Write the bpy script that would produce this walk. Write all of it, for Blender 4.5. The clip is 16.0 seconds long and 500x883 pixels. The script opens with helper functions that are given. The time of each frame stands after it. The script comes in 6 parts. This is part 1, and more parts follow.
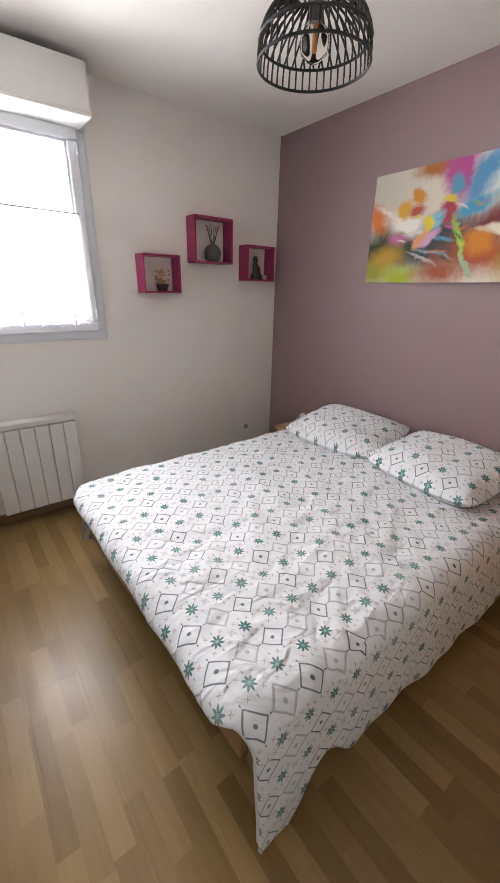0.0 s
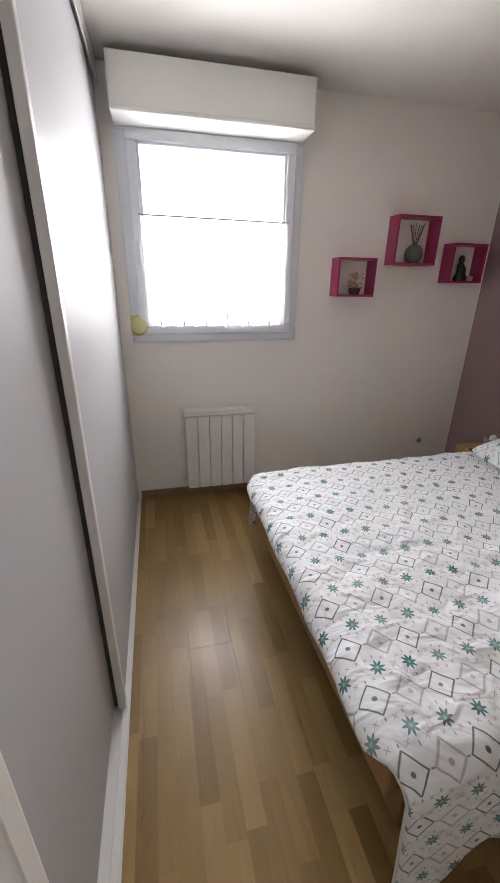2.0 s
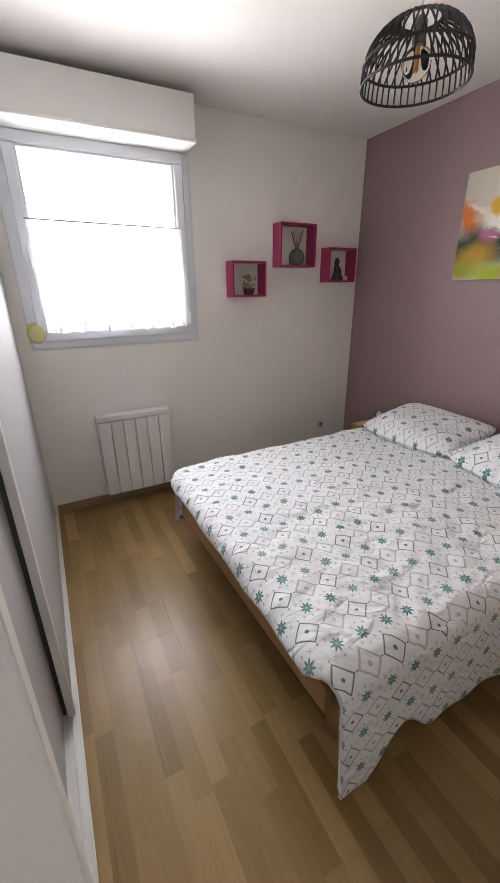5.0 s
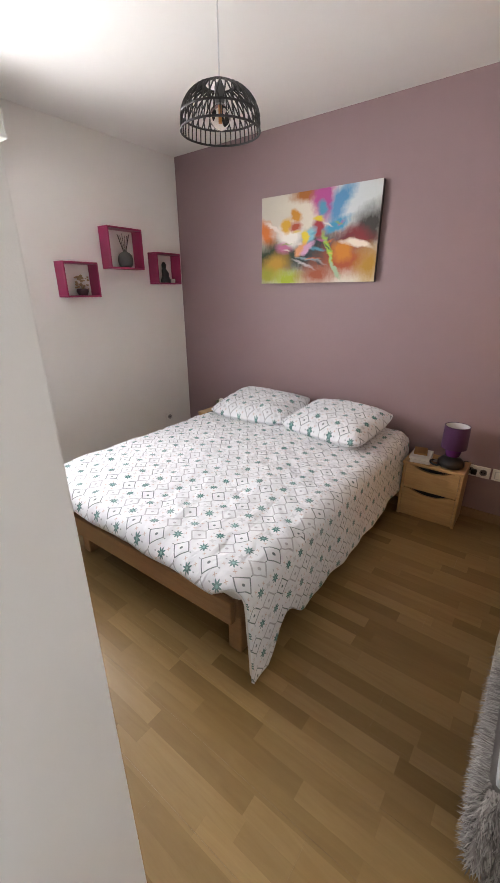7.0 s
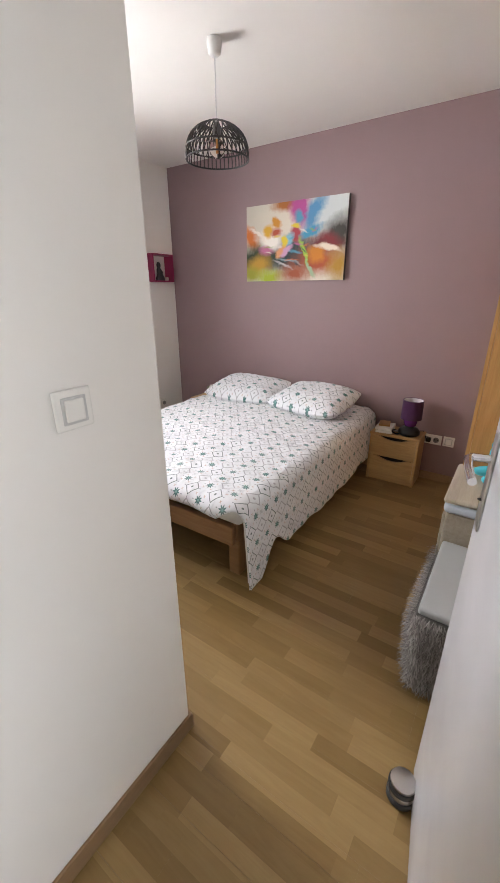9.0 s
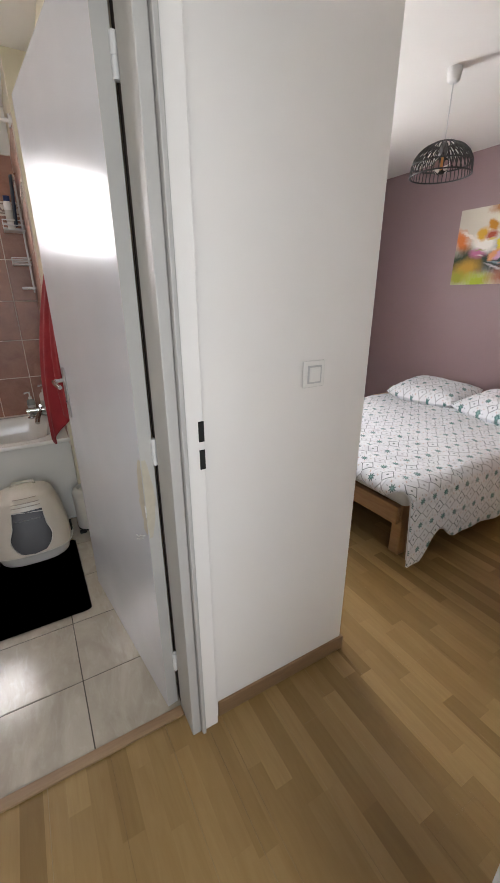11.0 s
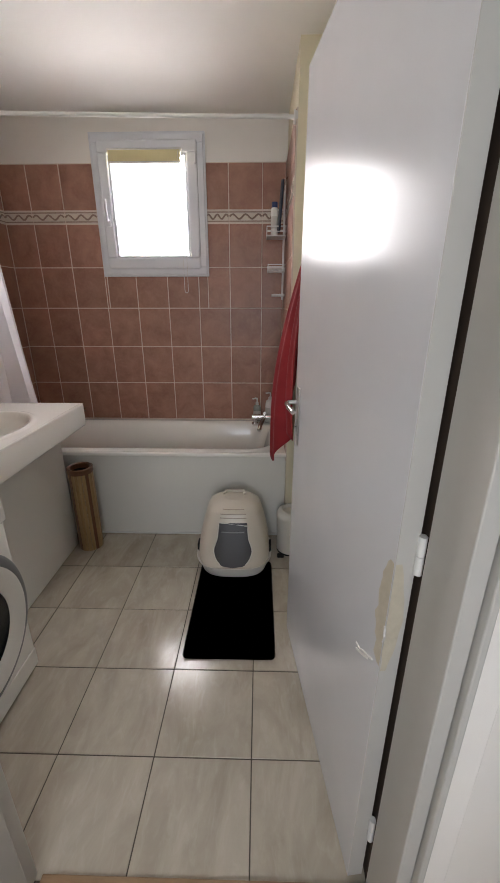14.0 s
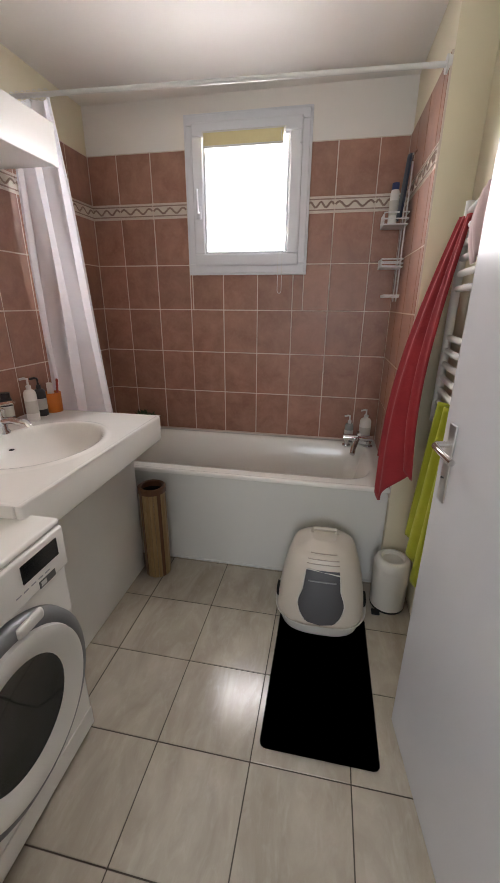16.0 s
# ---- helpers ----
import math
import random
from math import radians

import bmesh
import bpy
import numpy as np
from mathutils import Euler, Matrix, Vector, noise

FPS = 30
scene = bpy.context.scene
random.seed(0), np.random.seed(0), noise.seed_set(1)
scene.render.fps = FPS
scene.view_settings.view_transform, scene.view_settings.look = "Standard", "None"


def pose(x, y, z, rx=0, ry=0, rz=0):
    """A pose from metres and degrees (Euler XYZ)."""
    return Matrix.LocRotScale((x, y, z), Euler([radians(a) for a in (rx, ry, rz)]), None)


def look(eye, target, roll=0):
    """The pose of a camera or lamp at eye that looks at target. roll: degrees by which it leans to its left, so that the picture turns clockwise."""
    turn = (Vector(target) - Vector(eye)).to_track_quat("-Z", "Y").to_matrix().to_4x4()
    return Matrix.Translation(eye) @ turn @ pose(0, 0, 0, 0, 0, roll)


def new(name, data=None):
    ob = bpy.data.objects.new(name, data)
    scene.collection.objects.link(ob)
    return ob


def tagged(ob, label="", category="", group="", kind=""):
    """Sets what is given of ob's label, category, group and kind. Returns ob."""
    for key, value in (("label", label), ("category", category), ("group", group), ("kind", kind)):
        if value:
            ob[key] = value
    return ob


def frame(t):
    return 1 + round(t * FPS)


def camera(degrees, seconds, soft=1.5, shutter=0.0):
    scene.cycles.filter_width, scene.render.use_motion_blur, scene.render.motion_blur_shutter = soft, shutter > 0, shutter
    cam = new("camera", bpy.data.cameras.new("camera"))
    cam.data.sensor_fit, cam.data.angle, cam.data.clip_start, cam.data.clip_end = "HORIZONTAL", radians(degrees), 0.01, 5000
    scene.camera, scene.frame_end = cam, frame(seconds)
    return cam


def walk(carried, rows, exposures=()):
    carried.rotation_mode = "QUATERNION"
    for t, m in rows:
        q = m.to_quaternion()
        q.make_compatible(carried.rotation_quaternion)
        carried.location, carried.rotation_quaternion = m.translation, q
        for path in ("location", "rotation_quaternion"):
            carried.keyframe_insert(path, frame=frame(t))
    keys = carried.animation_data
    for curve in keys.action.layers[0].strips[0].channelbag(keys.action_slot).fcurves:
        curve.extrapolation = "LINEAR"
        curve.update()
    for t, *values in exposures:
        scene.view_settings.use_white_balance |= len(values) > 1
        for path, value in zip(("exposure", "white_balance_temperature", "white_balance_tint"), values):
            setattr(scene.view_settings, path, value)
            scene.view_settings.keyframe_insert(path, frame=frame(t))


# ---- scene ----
cam = camera(66.0, 16.0)
PATH = [
    (0, (0.256, 0.225, 1.479), (1.393, 1.697, 0.745), 1.20),
    (0.5, (0.224, 0.256, 1.509), (1.171, 1.847, 0.753), 1.20),
    (1, (0.202, 0.271, 1.501), (0.965, 1.960, 0.750), 1.00),
    (1.5, (0.187, 0.276, 1.511), (0.775, 2.032, 0.754), 0.90),
    (2, (0.168, 0.274, 1.505), (0.599, 2.077, 0.755), 0.80),
    (2.5, (0.161, 0.274, 1.497), (0.484, 2.103, 0.756), 0.80),
    (3, (0.171, 0.275, 1.499), (0.442, 2.113, 0.757), 0.70),
    (3.2, (0.177, 0.274, 1.493), (0.437, 2.112, 0.750), 0.70),
    (5.3, (0.048, 0.143, 1.495), (1.056, 1.708, 0.766), -0.20),
    (5.5, (0.000, 0.142, 1.480), (1.104, 1.643, 0.755), 0.25),
    (6, (-0.092, 0.099, 1.485), (1.164, 1.473, 0.754), 0.10),
    (6.5, (-0.151, 0.056, 1.466), (1.231, 1.308, 0.744), 0.00),
    (7, (-0.199, 0.010, 1.478), (1.285, 1.139, 0.752), -0.30),
    (7.5, (-0.310, -0.024, 1.448), (1.260, 0.992, 0.741), -0.05),
    (8, (-0.432, -0.101, 1.440), (1.179, 0.856, 0.740), -0.10),
    (8.2, (-0.469, -0.115, 1.433), (1.151, 0.829, 0.736), 0.05),
    (10.3, (-0.859, -0.394, 1.482), (0.358, 1.016, 0.753), -0.74),
    (10.5, (-0.896, -0.402, 1.471), (0.268, 1.060, 0.759), -0.64),
    (11, (-0.948, -0.432, 1.460), (-0.022, 1.192, 0.748), -0.24),
    (11.5, (-1.010, -0.447, 1.451), (-0.299, 1.291, 0.763), -0.25),
    (12, (-1.030, -0.403, 1.459), (-0.540, 1.407, 0.765), -0.20),
    (12.5, (-1.026, -0.308, 1.456), (-0.720, 1.547, 0.772), -0.24),
    (13, (-1.001, -0.194, 1.461), (-0.838, 1.677, 0.776), -0.51),
    (13.5, (-0.993, -0.095, 1.474), (-0.922, 1.781, 0.785), 0.08),
    (14, (-0.971, 0.008, 1.466), (-1.016, 1.888, 0.785), -0.03),
    (14.5, (-0.989, 0.074, 1.458), (-1.169, 1.946, 0.781), 0.14),
    (15, (-1.017, 0.160, 1.460), (-1.309, 2.019, 0.781), 0.30),
    (15.5, (-1.096, 0.267, 1.457), (-1.430, 2.121, 0.784), 0.37),
    (16, (-1.163, 0.359, 1.466), (-1.523, 2.207, 0.791), 0.37),
]
# the clip's own automatic exposure: lower towards the window, higher in the dim corners
EXPOSURES = [(0.0, 0.0), (1.5, -0.2), (3.0, -0.5), (3.2, -0.5), (5.5, -0.1), (6.5, 0.1), (8.0, 0.33), (10.3, 0.13), (11.5, -0.04), (13.0, -0.05), (14.5, 0.0), (15.3, 0.0), (16.0, 0.12)]
walk(cam, [(t, look(eye, target, roll)) for t, eye, target, roll in PATH], EXPOSURES)


# ---------- world and light ----------
W_NORTH, X_EAST, CEIL = 2.93, 2.58, 2.56
world = bpy.data.worlds.new("sky")
scene.world = world
world.use_nodes = True
wn = world.node_tree.nodes
sky = wn.new("ShaderNodeTexSky")
sky.sky_type, sky.sun_disc = "NISHITA", False
sky.sun_elevation, sky.sun_rotation = radians(45), radians(95)
wn["Background"].inputs[1].default_value = 0.12
world.node_tree.links.new(sky.outputs[0], wn["Background"].inputs[0])


def area_lamp(name, m, w, h, power, colour=(1, 1, 1), spread=180):
    data = bpy.data.lights.new(name, "AREA")
    data.shape, data.size, data.size_y, data.energy, data.color = "RECTANGLE", w, h, power, colour
    data.spread = radians(spread)
    ob = new(name, data)
    ob.matrix_world = m
    return ob


sun = new("sun", bpy.data.lights.new("sun", "SUN"))
sun.data.energy, sun.data.angle, sun.data.color = 2.5, radians(0.5), (1, 0.95, 0.88)
sun.matrix_world = look((0, 0, 0), (-0.7, 0.05, -0.7))
area_lamp("sky_bedroom_window", look((0.54, 3.25, 1.82), (0.67, 2.25, 1.64)), 1.3, 1.4, 106, (0.977, 0.965, 0.99), 150)
area_lamp("sky_bathroom_window", look((-1.70, 3.30, 2.18), (-1.76, 2.4, 1.76)), 1.1, 1.25, 112, (1.0, 0.955, 0.975))
# added fill from behind the camera; no hall window is known
area_lamp("added_hall_fill", look((-1.15, -1.57, 1.4), (-1.05, 0, 0.9)), 0.8, 1.2, 22, (0.88, 0.93, 1.0))


# ---------- materials ----------
class Mat:
    """A principled material with a small set of node shorthands."""

    def __init__(self, name):
        self.m = bpy.data.materials.new(name)
        self.m.use_nodes = True
        self.t = self.m.node_tree
        self.b = self.t.nodes["Principled BSDF"]
        self.co = None

    def n(self, kind, operation="", data_type="", blend_type="", noise_dimensions=""):
        node = self.t.nodes.new(kind)
        if operation:
            node.operation = operation
        if data_type:
            node.data_type = data_type
        if blend_type:
            node.blend_type = blend_type
        if noise_dimensions:
            node.noise_dimensions = noise_dimensions
        return node

    def put(self, socket, value):
        if hasattr(value, "is_linked"):
            self.t.links.new(value, socket)
        elif isinstance(value, tuple) and len(value) == 3 and socket.type == "RGBA":
            socket.default_value = (*value, 1)
        else:
            socket.default_value = value

    def coords(self, which="Object"):
        return self.n("ShaderNodeTexCoord").outputs[which]

    def world_co(self):
        return self.n("ShaderNodeNewGeometry").outputs["Position"]

    def mapped(self, co, scale=(1, 1, 1), loc=(0, 0, 0), rot=(0, 0, 0)):
        node = self.n("ShaderNodeMapping")
        self.t.links.new(co, node.inputs[0])
        node.inputs["Scale"].default_value, node.inputs["Location"].default_value, node.inputs["Rotation"].default_value = scale, loc, rot
        return node.outputs[0]

    def noise(self, co, scale, detail=3, rough=0.55, distort=0.0):
        node = self.n("ShaderNodeTexNoise")
        self.put(node.inputs["Vector"], co)
        node.inputs["Scale"].default_value, node.inputs["Detail"].default_value = scale, detail
        node.inputs["Roughness"].default_value, node.inputs["Distortion"].default_value = rough, distort
        return node.outputs["Fac"]

    def math(self, op, a, b=0.0, c=0.0):
        node = self.n("ShaderNodeMath", operation=op)
        for s, v in zip(node.inputs, (a, b, c)):
            self.put(s, v)
        return node.outputs[0]

    def span(self, v, a, b, c=0.0, d=1.0):
        node = self.n("ShaderNodeMapRange")
        for s, x in zip(node.inputs, (v, a, b, c, d)):
            self.put(s, x)
        return node.outputs[0]

    def mix(self, fac, a, b, mode="MIX"):
        node = self.n("ShaderNodeMix", data_type="RGBA", blend_type=mode)
        self.put(node.inputs[0], fac)
        self.put(node.inputs[6], a)
        self.put(node.inputs[7], b)
        return node.outputs[2]

    def split(self, co):
        node = self.n("ShaderNodeSeparateXYZ")
        self.put(node.inputs[0], co)
        return node.outputs

    def join(self, x, y, z=0.0):
        node = self.n("ShaderNodeCombineXYZ")
        for s, v in zip(node.inputs, (x, y, z)):
            self.put(s, v)
        return node.outputs[0]

    def bump(self, height, strength=0.2, dist=0.01):
        node = self.n("ShaderNodeBump")
        node.inputs["Strength"].default_value, node.inputs["Distance"].default_value = strength, dist
        self.put(node.inputs["Height"], height)
        self.t.links.new(node.outputs[0], self.b.inputs["Normal"])

    def set(self, **values):
        names = {"colour": "Base Color", "rough": "Roughness", "metal": "Metallic", "sheen": "Sheen Weight", "coat": "Coat Weight",
                 "coat_rough": "Coat Roughness", "glass": "Transmission Weight", "ior": "IOR", "spec": "Specular IOR Level", "sub": "Subsurface Weight"}
        for k, v in values.items():
            self.put(self.b.inputs[names[k]], v)
        return self


def plain(name, colour, rough=0.5, metal=0.0, vary=0.08, grain=60.0, bump=0.0, coat=0.0, spec=0.5):
    """A surface with slight blotches and a fine grain."""
    k = Mat(name)
    co = k.coords()
    lo, hi = max(0.02, rough - 0.04), min(1, rough + 0.05)
    lo = 0.285 if lo < 0.285 < hi else lo
    big, fine = k.noise(co, 3.0, 4), k.noise(co, grain, 2)
    shade = k.math("MULTIPLY_ADD", k.math("ADD", k.math("MULTIPLY", big, 0.65), k.math("MULTIPLY", fine, 0.35)), 2 * vary, 1 - vary)
    col = k.mix(1.0, colour, k.join(shade, shade, shade), "MULTIPLY")
    k.set(colour=col, rough=k.span(big, 0.3, 0.7, lo, hi), metal=metal, coat=coat, spec=spec)
    if bump:
        k.bump(fine, bump, 0.004)
    return k.m


def wall_paint(name, colour, rough=0.6):
    k = Mat(name)
    co = k.world_co()
    roller, patch, dirt = k.noise(co, 420, 2), k.noise(co, 1.3, 4), k.noise(co, 9, 5)
    v = k.math("MULTIPLY_ADD", patch, 0.06, 0.955)
    v = k.math("MULTIPLY", v, k.math("MULTIPLY_ADD", dirt, 0.03, 0.985))
    k.set(colour=k.mix(1.0, colour, k.join(v, v, v), "MULTIPLY"), rough=k.span(dirt, 0.3, 0.7, rough - 0.05, rough + 0.05), spec=0.35)
    k.bump(k.math("ADD", roller, k.math("MULTIPLY", dirt, 2.0)), 0.12, 0.002)
    return k.m


def wood(name, dark, light, rough=0.4, along="x", scale=1.0, coat=0.0):
    k = Mat(name)
    co = k.coords()
    s = {"x": (1.2, 14, 14), "y": (14, 1.2, 14), "z": (14, 14, 1.2)}[along]
    co2 = k.mapped(co, tuple(q * scale for q in s))
    grain = k.noise(co2, 2.2, 6, 0.6, 1.2)
    fine = k.noise(k.mapped(co, tuple(q * 9 * scale for q in s)), 2.0, 2)
    oi = k.n("ShaderNodeObjectInfo").outputs["Random"]
    g = k.math("ADD", k.math("MULTIPLY", grain, 0.75), k.math("MULTIPLY", fine, 0.25))
    g = k.math("ADD", g, k.math("MULTIPLY_ADD", oi, 0.12, -0.06))
    k.set(colour=k.mix(k.span(g, 0.3, 0.7), dark, light), rough=k.span(grain, 0.3, 0.7, rough - 0.06, rough + 0.08), coat=coat)
    k.bump(fine, 0.06, 0.002)
    return k.m


def laminate():
    """Three-strip oak laminate: printed strips of uneven tone, fine grain along y."""
    k = Mat("oak_laminate")
    x, y, z = k.split(k.world_co())
    sx = k.math("DIVIDE", x, 0.064)
    col = k.math("FLOOR", sx)
    wn1 = k.n("ShaderNodeTexWhiteNoise", noise_dimensions="1D")
    k.put(wn1.inputs["W"], col)
    ys = k.math("ADD", k.math("DIVIDE", y, 0.44), k.math("MULTIPLY", wn1.outputs["Value"], 7.3))
    row = k.math("FLOOR", ys)
    wn2 = k.n("ShaderNodeTexWhiteNoise", noise_dimensions="2D")
    k.put(wn2.inputs["Vector"], k.join(col, row))
    tone = wn2.outputs["Value"]
    off = k.math("MULTIPLY", tone, 37.0)
    gco = k.join(k.math("MULTIPLY", x, 15), k.math("ADD", k.math("MULTIPLY", y, 1.6), off), off)
    grain = k.noise(gco, 1.6, 6, 0.62, 1.6)
    fine = k.noise(k.join(k.math("MULTIPLY", x, 260), k.math("MULTIPLY", y, 9), off), 1.0, 2)
    base = k.mix(k.math("POWER", tone, 1.3), (0.212, 0.130, 0.045), (0.345, 0.228, 0.094))
    base = k.mix(k.span(grain, 0.35, 0.75, 0.0, 0.55), base, k.mix(1.0, base, (0.74, 0.66, 0.56), "MULTIPLY"))
    base = k.mix(k.span(fine, 0.45, 0.8, 0, 0.09), base, k.mix(1.0, base, (0.7, 0.62, 0.5), "MULTIPLY"))
    fx = k.math("ABSOLUTE", k.math("SUBTRACT", k.math("FRACT", sx), 0.5))
    fy = k.math("ABSOLUTE", k.math("SUBTRACT", k.math("FRACT", ys), 0.5))
    line = k.math("MAXIMUM", k.span(fx, 0.488, 0.499), k.span(fy, 0.4975, 0.4995))
    base = k.mix(k.math("MULTIPLY", line, 0.07), base, (0.08, 0.045, 0.02))
    smear = k.noise(k.world_co(), 5.0, 4)
    k.set(colour=base, rough=k.span(smear, 0.3, 0.7, 0.30, 0.40), spec=0.34)
    k.bump(fine, 0.05, 0.001)
    return k.m


def marble_tile():
    """Glazed floor tile, pale beige with soft diagonal veins, each tile cut from another part."""
    k = Mat("marbled_tile")
    r = k.n("ShaderNodeObjectInfo").outputs["Random"]
    co = k.n("ShaderNodeVectorMath", operation="ADD")
    k.put(co.inputs[0], k.world_co())
    k.put(co.inputs[1], k.join(k.math("MULTIPLY", r, 31), k.math("MULTIPLY", r, 17), r))
    m = k.mapped(co.outputs[0], (3.5, 1.3, 1), rot=(0, 0, 0.55))
    vein = k.noise(m, 1.6, 6, 0.6, 1.4)
    fine = k.noise(m, 9, 4, 0.6, 0.8)
    c = k.mix(k.span(vein, 0.35, 0.72), (0.48, 0.43, 0.355), (0.345, 0.30, 0.235))
    c = k.mix(k.span(fine, 0.5, 0.8, 0, 0.3), c, (0.62, 0.585, 0.52))
    k.set(colour=c, rough=k.span(vein, 0.3, 0.7, 0.10, 0.17))
    k.bump(k.noise(k.world_co(), 14, 2), 0.03, 0.004)
    return k.m


def terracotta_tile():
    k = Mat("glazed_brown_wall_tile")
    r = k.n("ShaderNodeObjectInfo").outputs["Random"]
    co = k.n("ShaderNodeVectorMath", operation="ADD")
    k.put(co.inputs[0], k.world_co())
    k.put(co.inputs[1], k.join(k.math("MULTIPLY", r, 13), r, k.math("MULTIPLY", r, 29)))
    cloud, spot = k.noise(co.outputs[0], 9, 5, 0.6, 0.4), k.noise(co.outputs[0], 60, 3)
    c = k.mix(k.span(cloud, 0.32, 0.7), (0.255, 0.118, 0.078), (0.38, 0.20, 0.138))
    c = k.mix(k.span(spot, 0.5, 0.8, 0, 0.25), c, (0.43, 0.25, 0.185))
    t = k.math("MULTIPLY_ADD", r, 0.16, 0.92)
    k.set(colour=k.mix(1.0, c, k.join(t, t, t), "MULTIPLY"), rough=k.span(cloud, 0.3, 0.7, 0.36, 0.46))
    k.bump(cloud, 0.08, 0.004)
    return k.m


def fabric(name, colour, colour2=None, weave=900.0, sheen=0.2, wrinkle=0.15):
    k = Mat(name)
    co = k.coords()
    big, fine, mid = k.noise(co, 6, 4), k.noise(co, weave, 1), k.noise(co, 26, 4, 0.6, 0.6)
    c = k.mix(k.span(big, 0.3, 0.7), colour, colour2 or tuple(q * 0.85 for q in colour))
    k.set(colour=c, rough=0.85, sheen=sheen)
    k.bump(k.math("ADD", k.math("MULTIPLY", fine, 0.15), mid), wrinkle, 0.006)
    return k.m


def glow(name, colour, strength):
    k = Mat(name)
    k.set(colour=(0, 0, 0), rough=1.0)
    k.put(k.b.inputs["Emission Color"], colour)
    k.b.inputs["Emission Strength"].default_value = strength
    return k.m


def clear(name, colour=(1, 1, 1), rough=0.02):
    k = Mat(name)
    k.set(colour=colour, rough=rough, glass=1.0, ior=1.45)
    return k.m


def sheer(name, amount, colour):
    """Thin net: part open holes, part cloth that light shines through."""
    k = Mat(name)
    out = k.t.nodes["Material Output"]
    tr, tl, df = k.n("ShaderNodeBsdfTransparent"), k.n("ShaderNodeBsdfTranslucent"), k.n("ShaderNodeBsdfDiffuse")
    fine = k.noise(k.coords(), 180, 2)
    for s in (tl, df):
        s.inputs[0].default_value = (*colour, 1)
    m1, m2 = k.n("ShaderNodeMixShader"), k.n("ShaderNodeMixShader")
    m1.inputs[0].default_value = 0.5
    k.t.links.new(tl.outputs[0], m1.inputs[1])
    k.t.links.new(df.outputs[0], m1.inputs[2])
    k.put(m2.inputs[0], k.span(fine, 0.3, 0.7, amount - 0.1, min(1, amount + 0.1)))
    k.t.links.new(tr.outputs[0], m2.inputs[1])
    k.t.links.new(m1.outputs[0], m2.inputs[2])
    k.t.links.new(m2.outputs[0], out.inputs[0])
    return k.m


M = {}
M["white"] = wall_paint("white_wall_paint", (0.86, 0.83, 0.785))
M["ceiling"] = wall_paint("white_ceiling_paint", (0.87, 0.845, 0.80), 0.75)
M["mauve"] = wall_paint("mauve_wall_paint", (0.293, 0.197, 0.202), 0.5)
M["cream"] = wall_paint("cream_wall_paint", (0.76, 0.70, 0.53), 0.5)
M["laminate"] = laminate()
M["joint"] = plain("dark_joint", (0.05, 0.03, 0.018), 0.9)
M["base_wood"] = wood("skirting_wood", (0.22, 0.13, 0.065), (0.32, 0.205, 0.11), 0.45, "x")
M["marble"] = marble_tile()
M["grout_floor"] = plain("grey_grout", (0.09, 0.075, 0.06), 0.95, vary=0.2)
M["terracotta"] = terracotta_tile()
M["grout_wall"] = plain("pale_grout", (0.66, 0.57, 0.49), 0.9, vary=0.12)
M["pvc"] = plain("white_pvc", (0.72, 0.74, 0.78), 0.3, vary=0.03)
M["shutter"] = plain("white_shutter_box", (0.80, 0.79, 0.76), 0.45, vary=0.03)
M["gloss_white"] = plain("glossy_white_door_paint", (0.66, 0.665, 0.69), 0.20, vary=0.03, grain=300, bump=0.015)
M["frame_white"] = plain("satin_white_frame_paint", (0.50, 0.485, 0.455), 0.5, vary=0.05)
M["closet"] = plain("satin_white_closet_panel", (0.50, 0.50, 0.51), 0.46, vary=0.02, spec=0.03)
M["rail"] = plain("white_lacquered_rail", (0.70, 0.69, 0.67), 0.32, vary=0.03)
M["dark"] = plain("black_gap", (0.012, 0.011, 0.010), 0.8)
M["enamel"] = plain("white_enamel", (0.85, 0.83, 0.78), 0.14, vary=0.02)
M["radiator"] = plain("white_radiator_enamel", (0.80, 0.79, 0.76), 0.3, vary=0.03)
M["chrome"] = plain("chrome", (0.75, 0.75, 0.76), 0.12, 1.0, vary=0.02)
M["steel"] = plain("brushed_steel", (0.52, 0.51, 0.50), 0.3, 1.0, vary=0.06, grain=200)
M["rubber"] = plain("black_rubber", (0.032, 0.032, 0.033), 0.65, grain=300, bump=0.3)
M["black_lacquer"] = plain("black_lacquer", (0.010, 0.010, 0.011), 0.25)
M["glass"] = clear("window_glass")


# ---------- building helpers ----------
def box(x0, x1, y0, y1, z0, z1, bevel=0.0, segs=2, bm=None):
    b = bmesh.new()
    v = bmesh.ops.create_cube(b, size=1.0)["verts"]
    for q in v:
        q.co = Vector(((x0 + x1) / 2 + q.co.x * (x1 - x0), (y0 + y1) / 2 + q.co.y * (y1 - y0), (z0 + z1) / 2 + q.co.z * (z1 - z0)))
    if bevel:
        bmesh.ops.bevel(b, geom=b.edges[:], offset=bevel, segments=segs, profile=0.5, affect="EDGES")
    return merge(bm, b)


def merge(into, b):
    if into is None:
        return b
    tmp = bpy.data.meshes.new("tmp")
    b.to_mesh(tmp)
    b.free()
    into.from_mesh(tmp)
    bpy.data.meshes.remove(tmp)
    return into


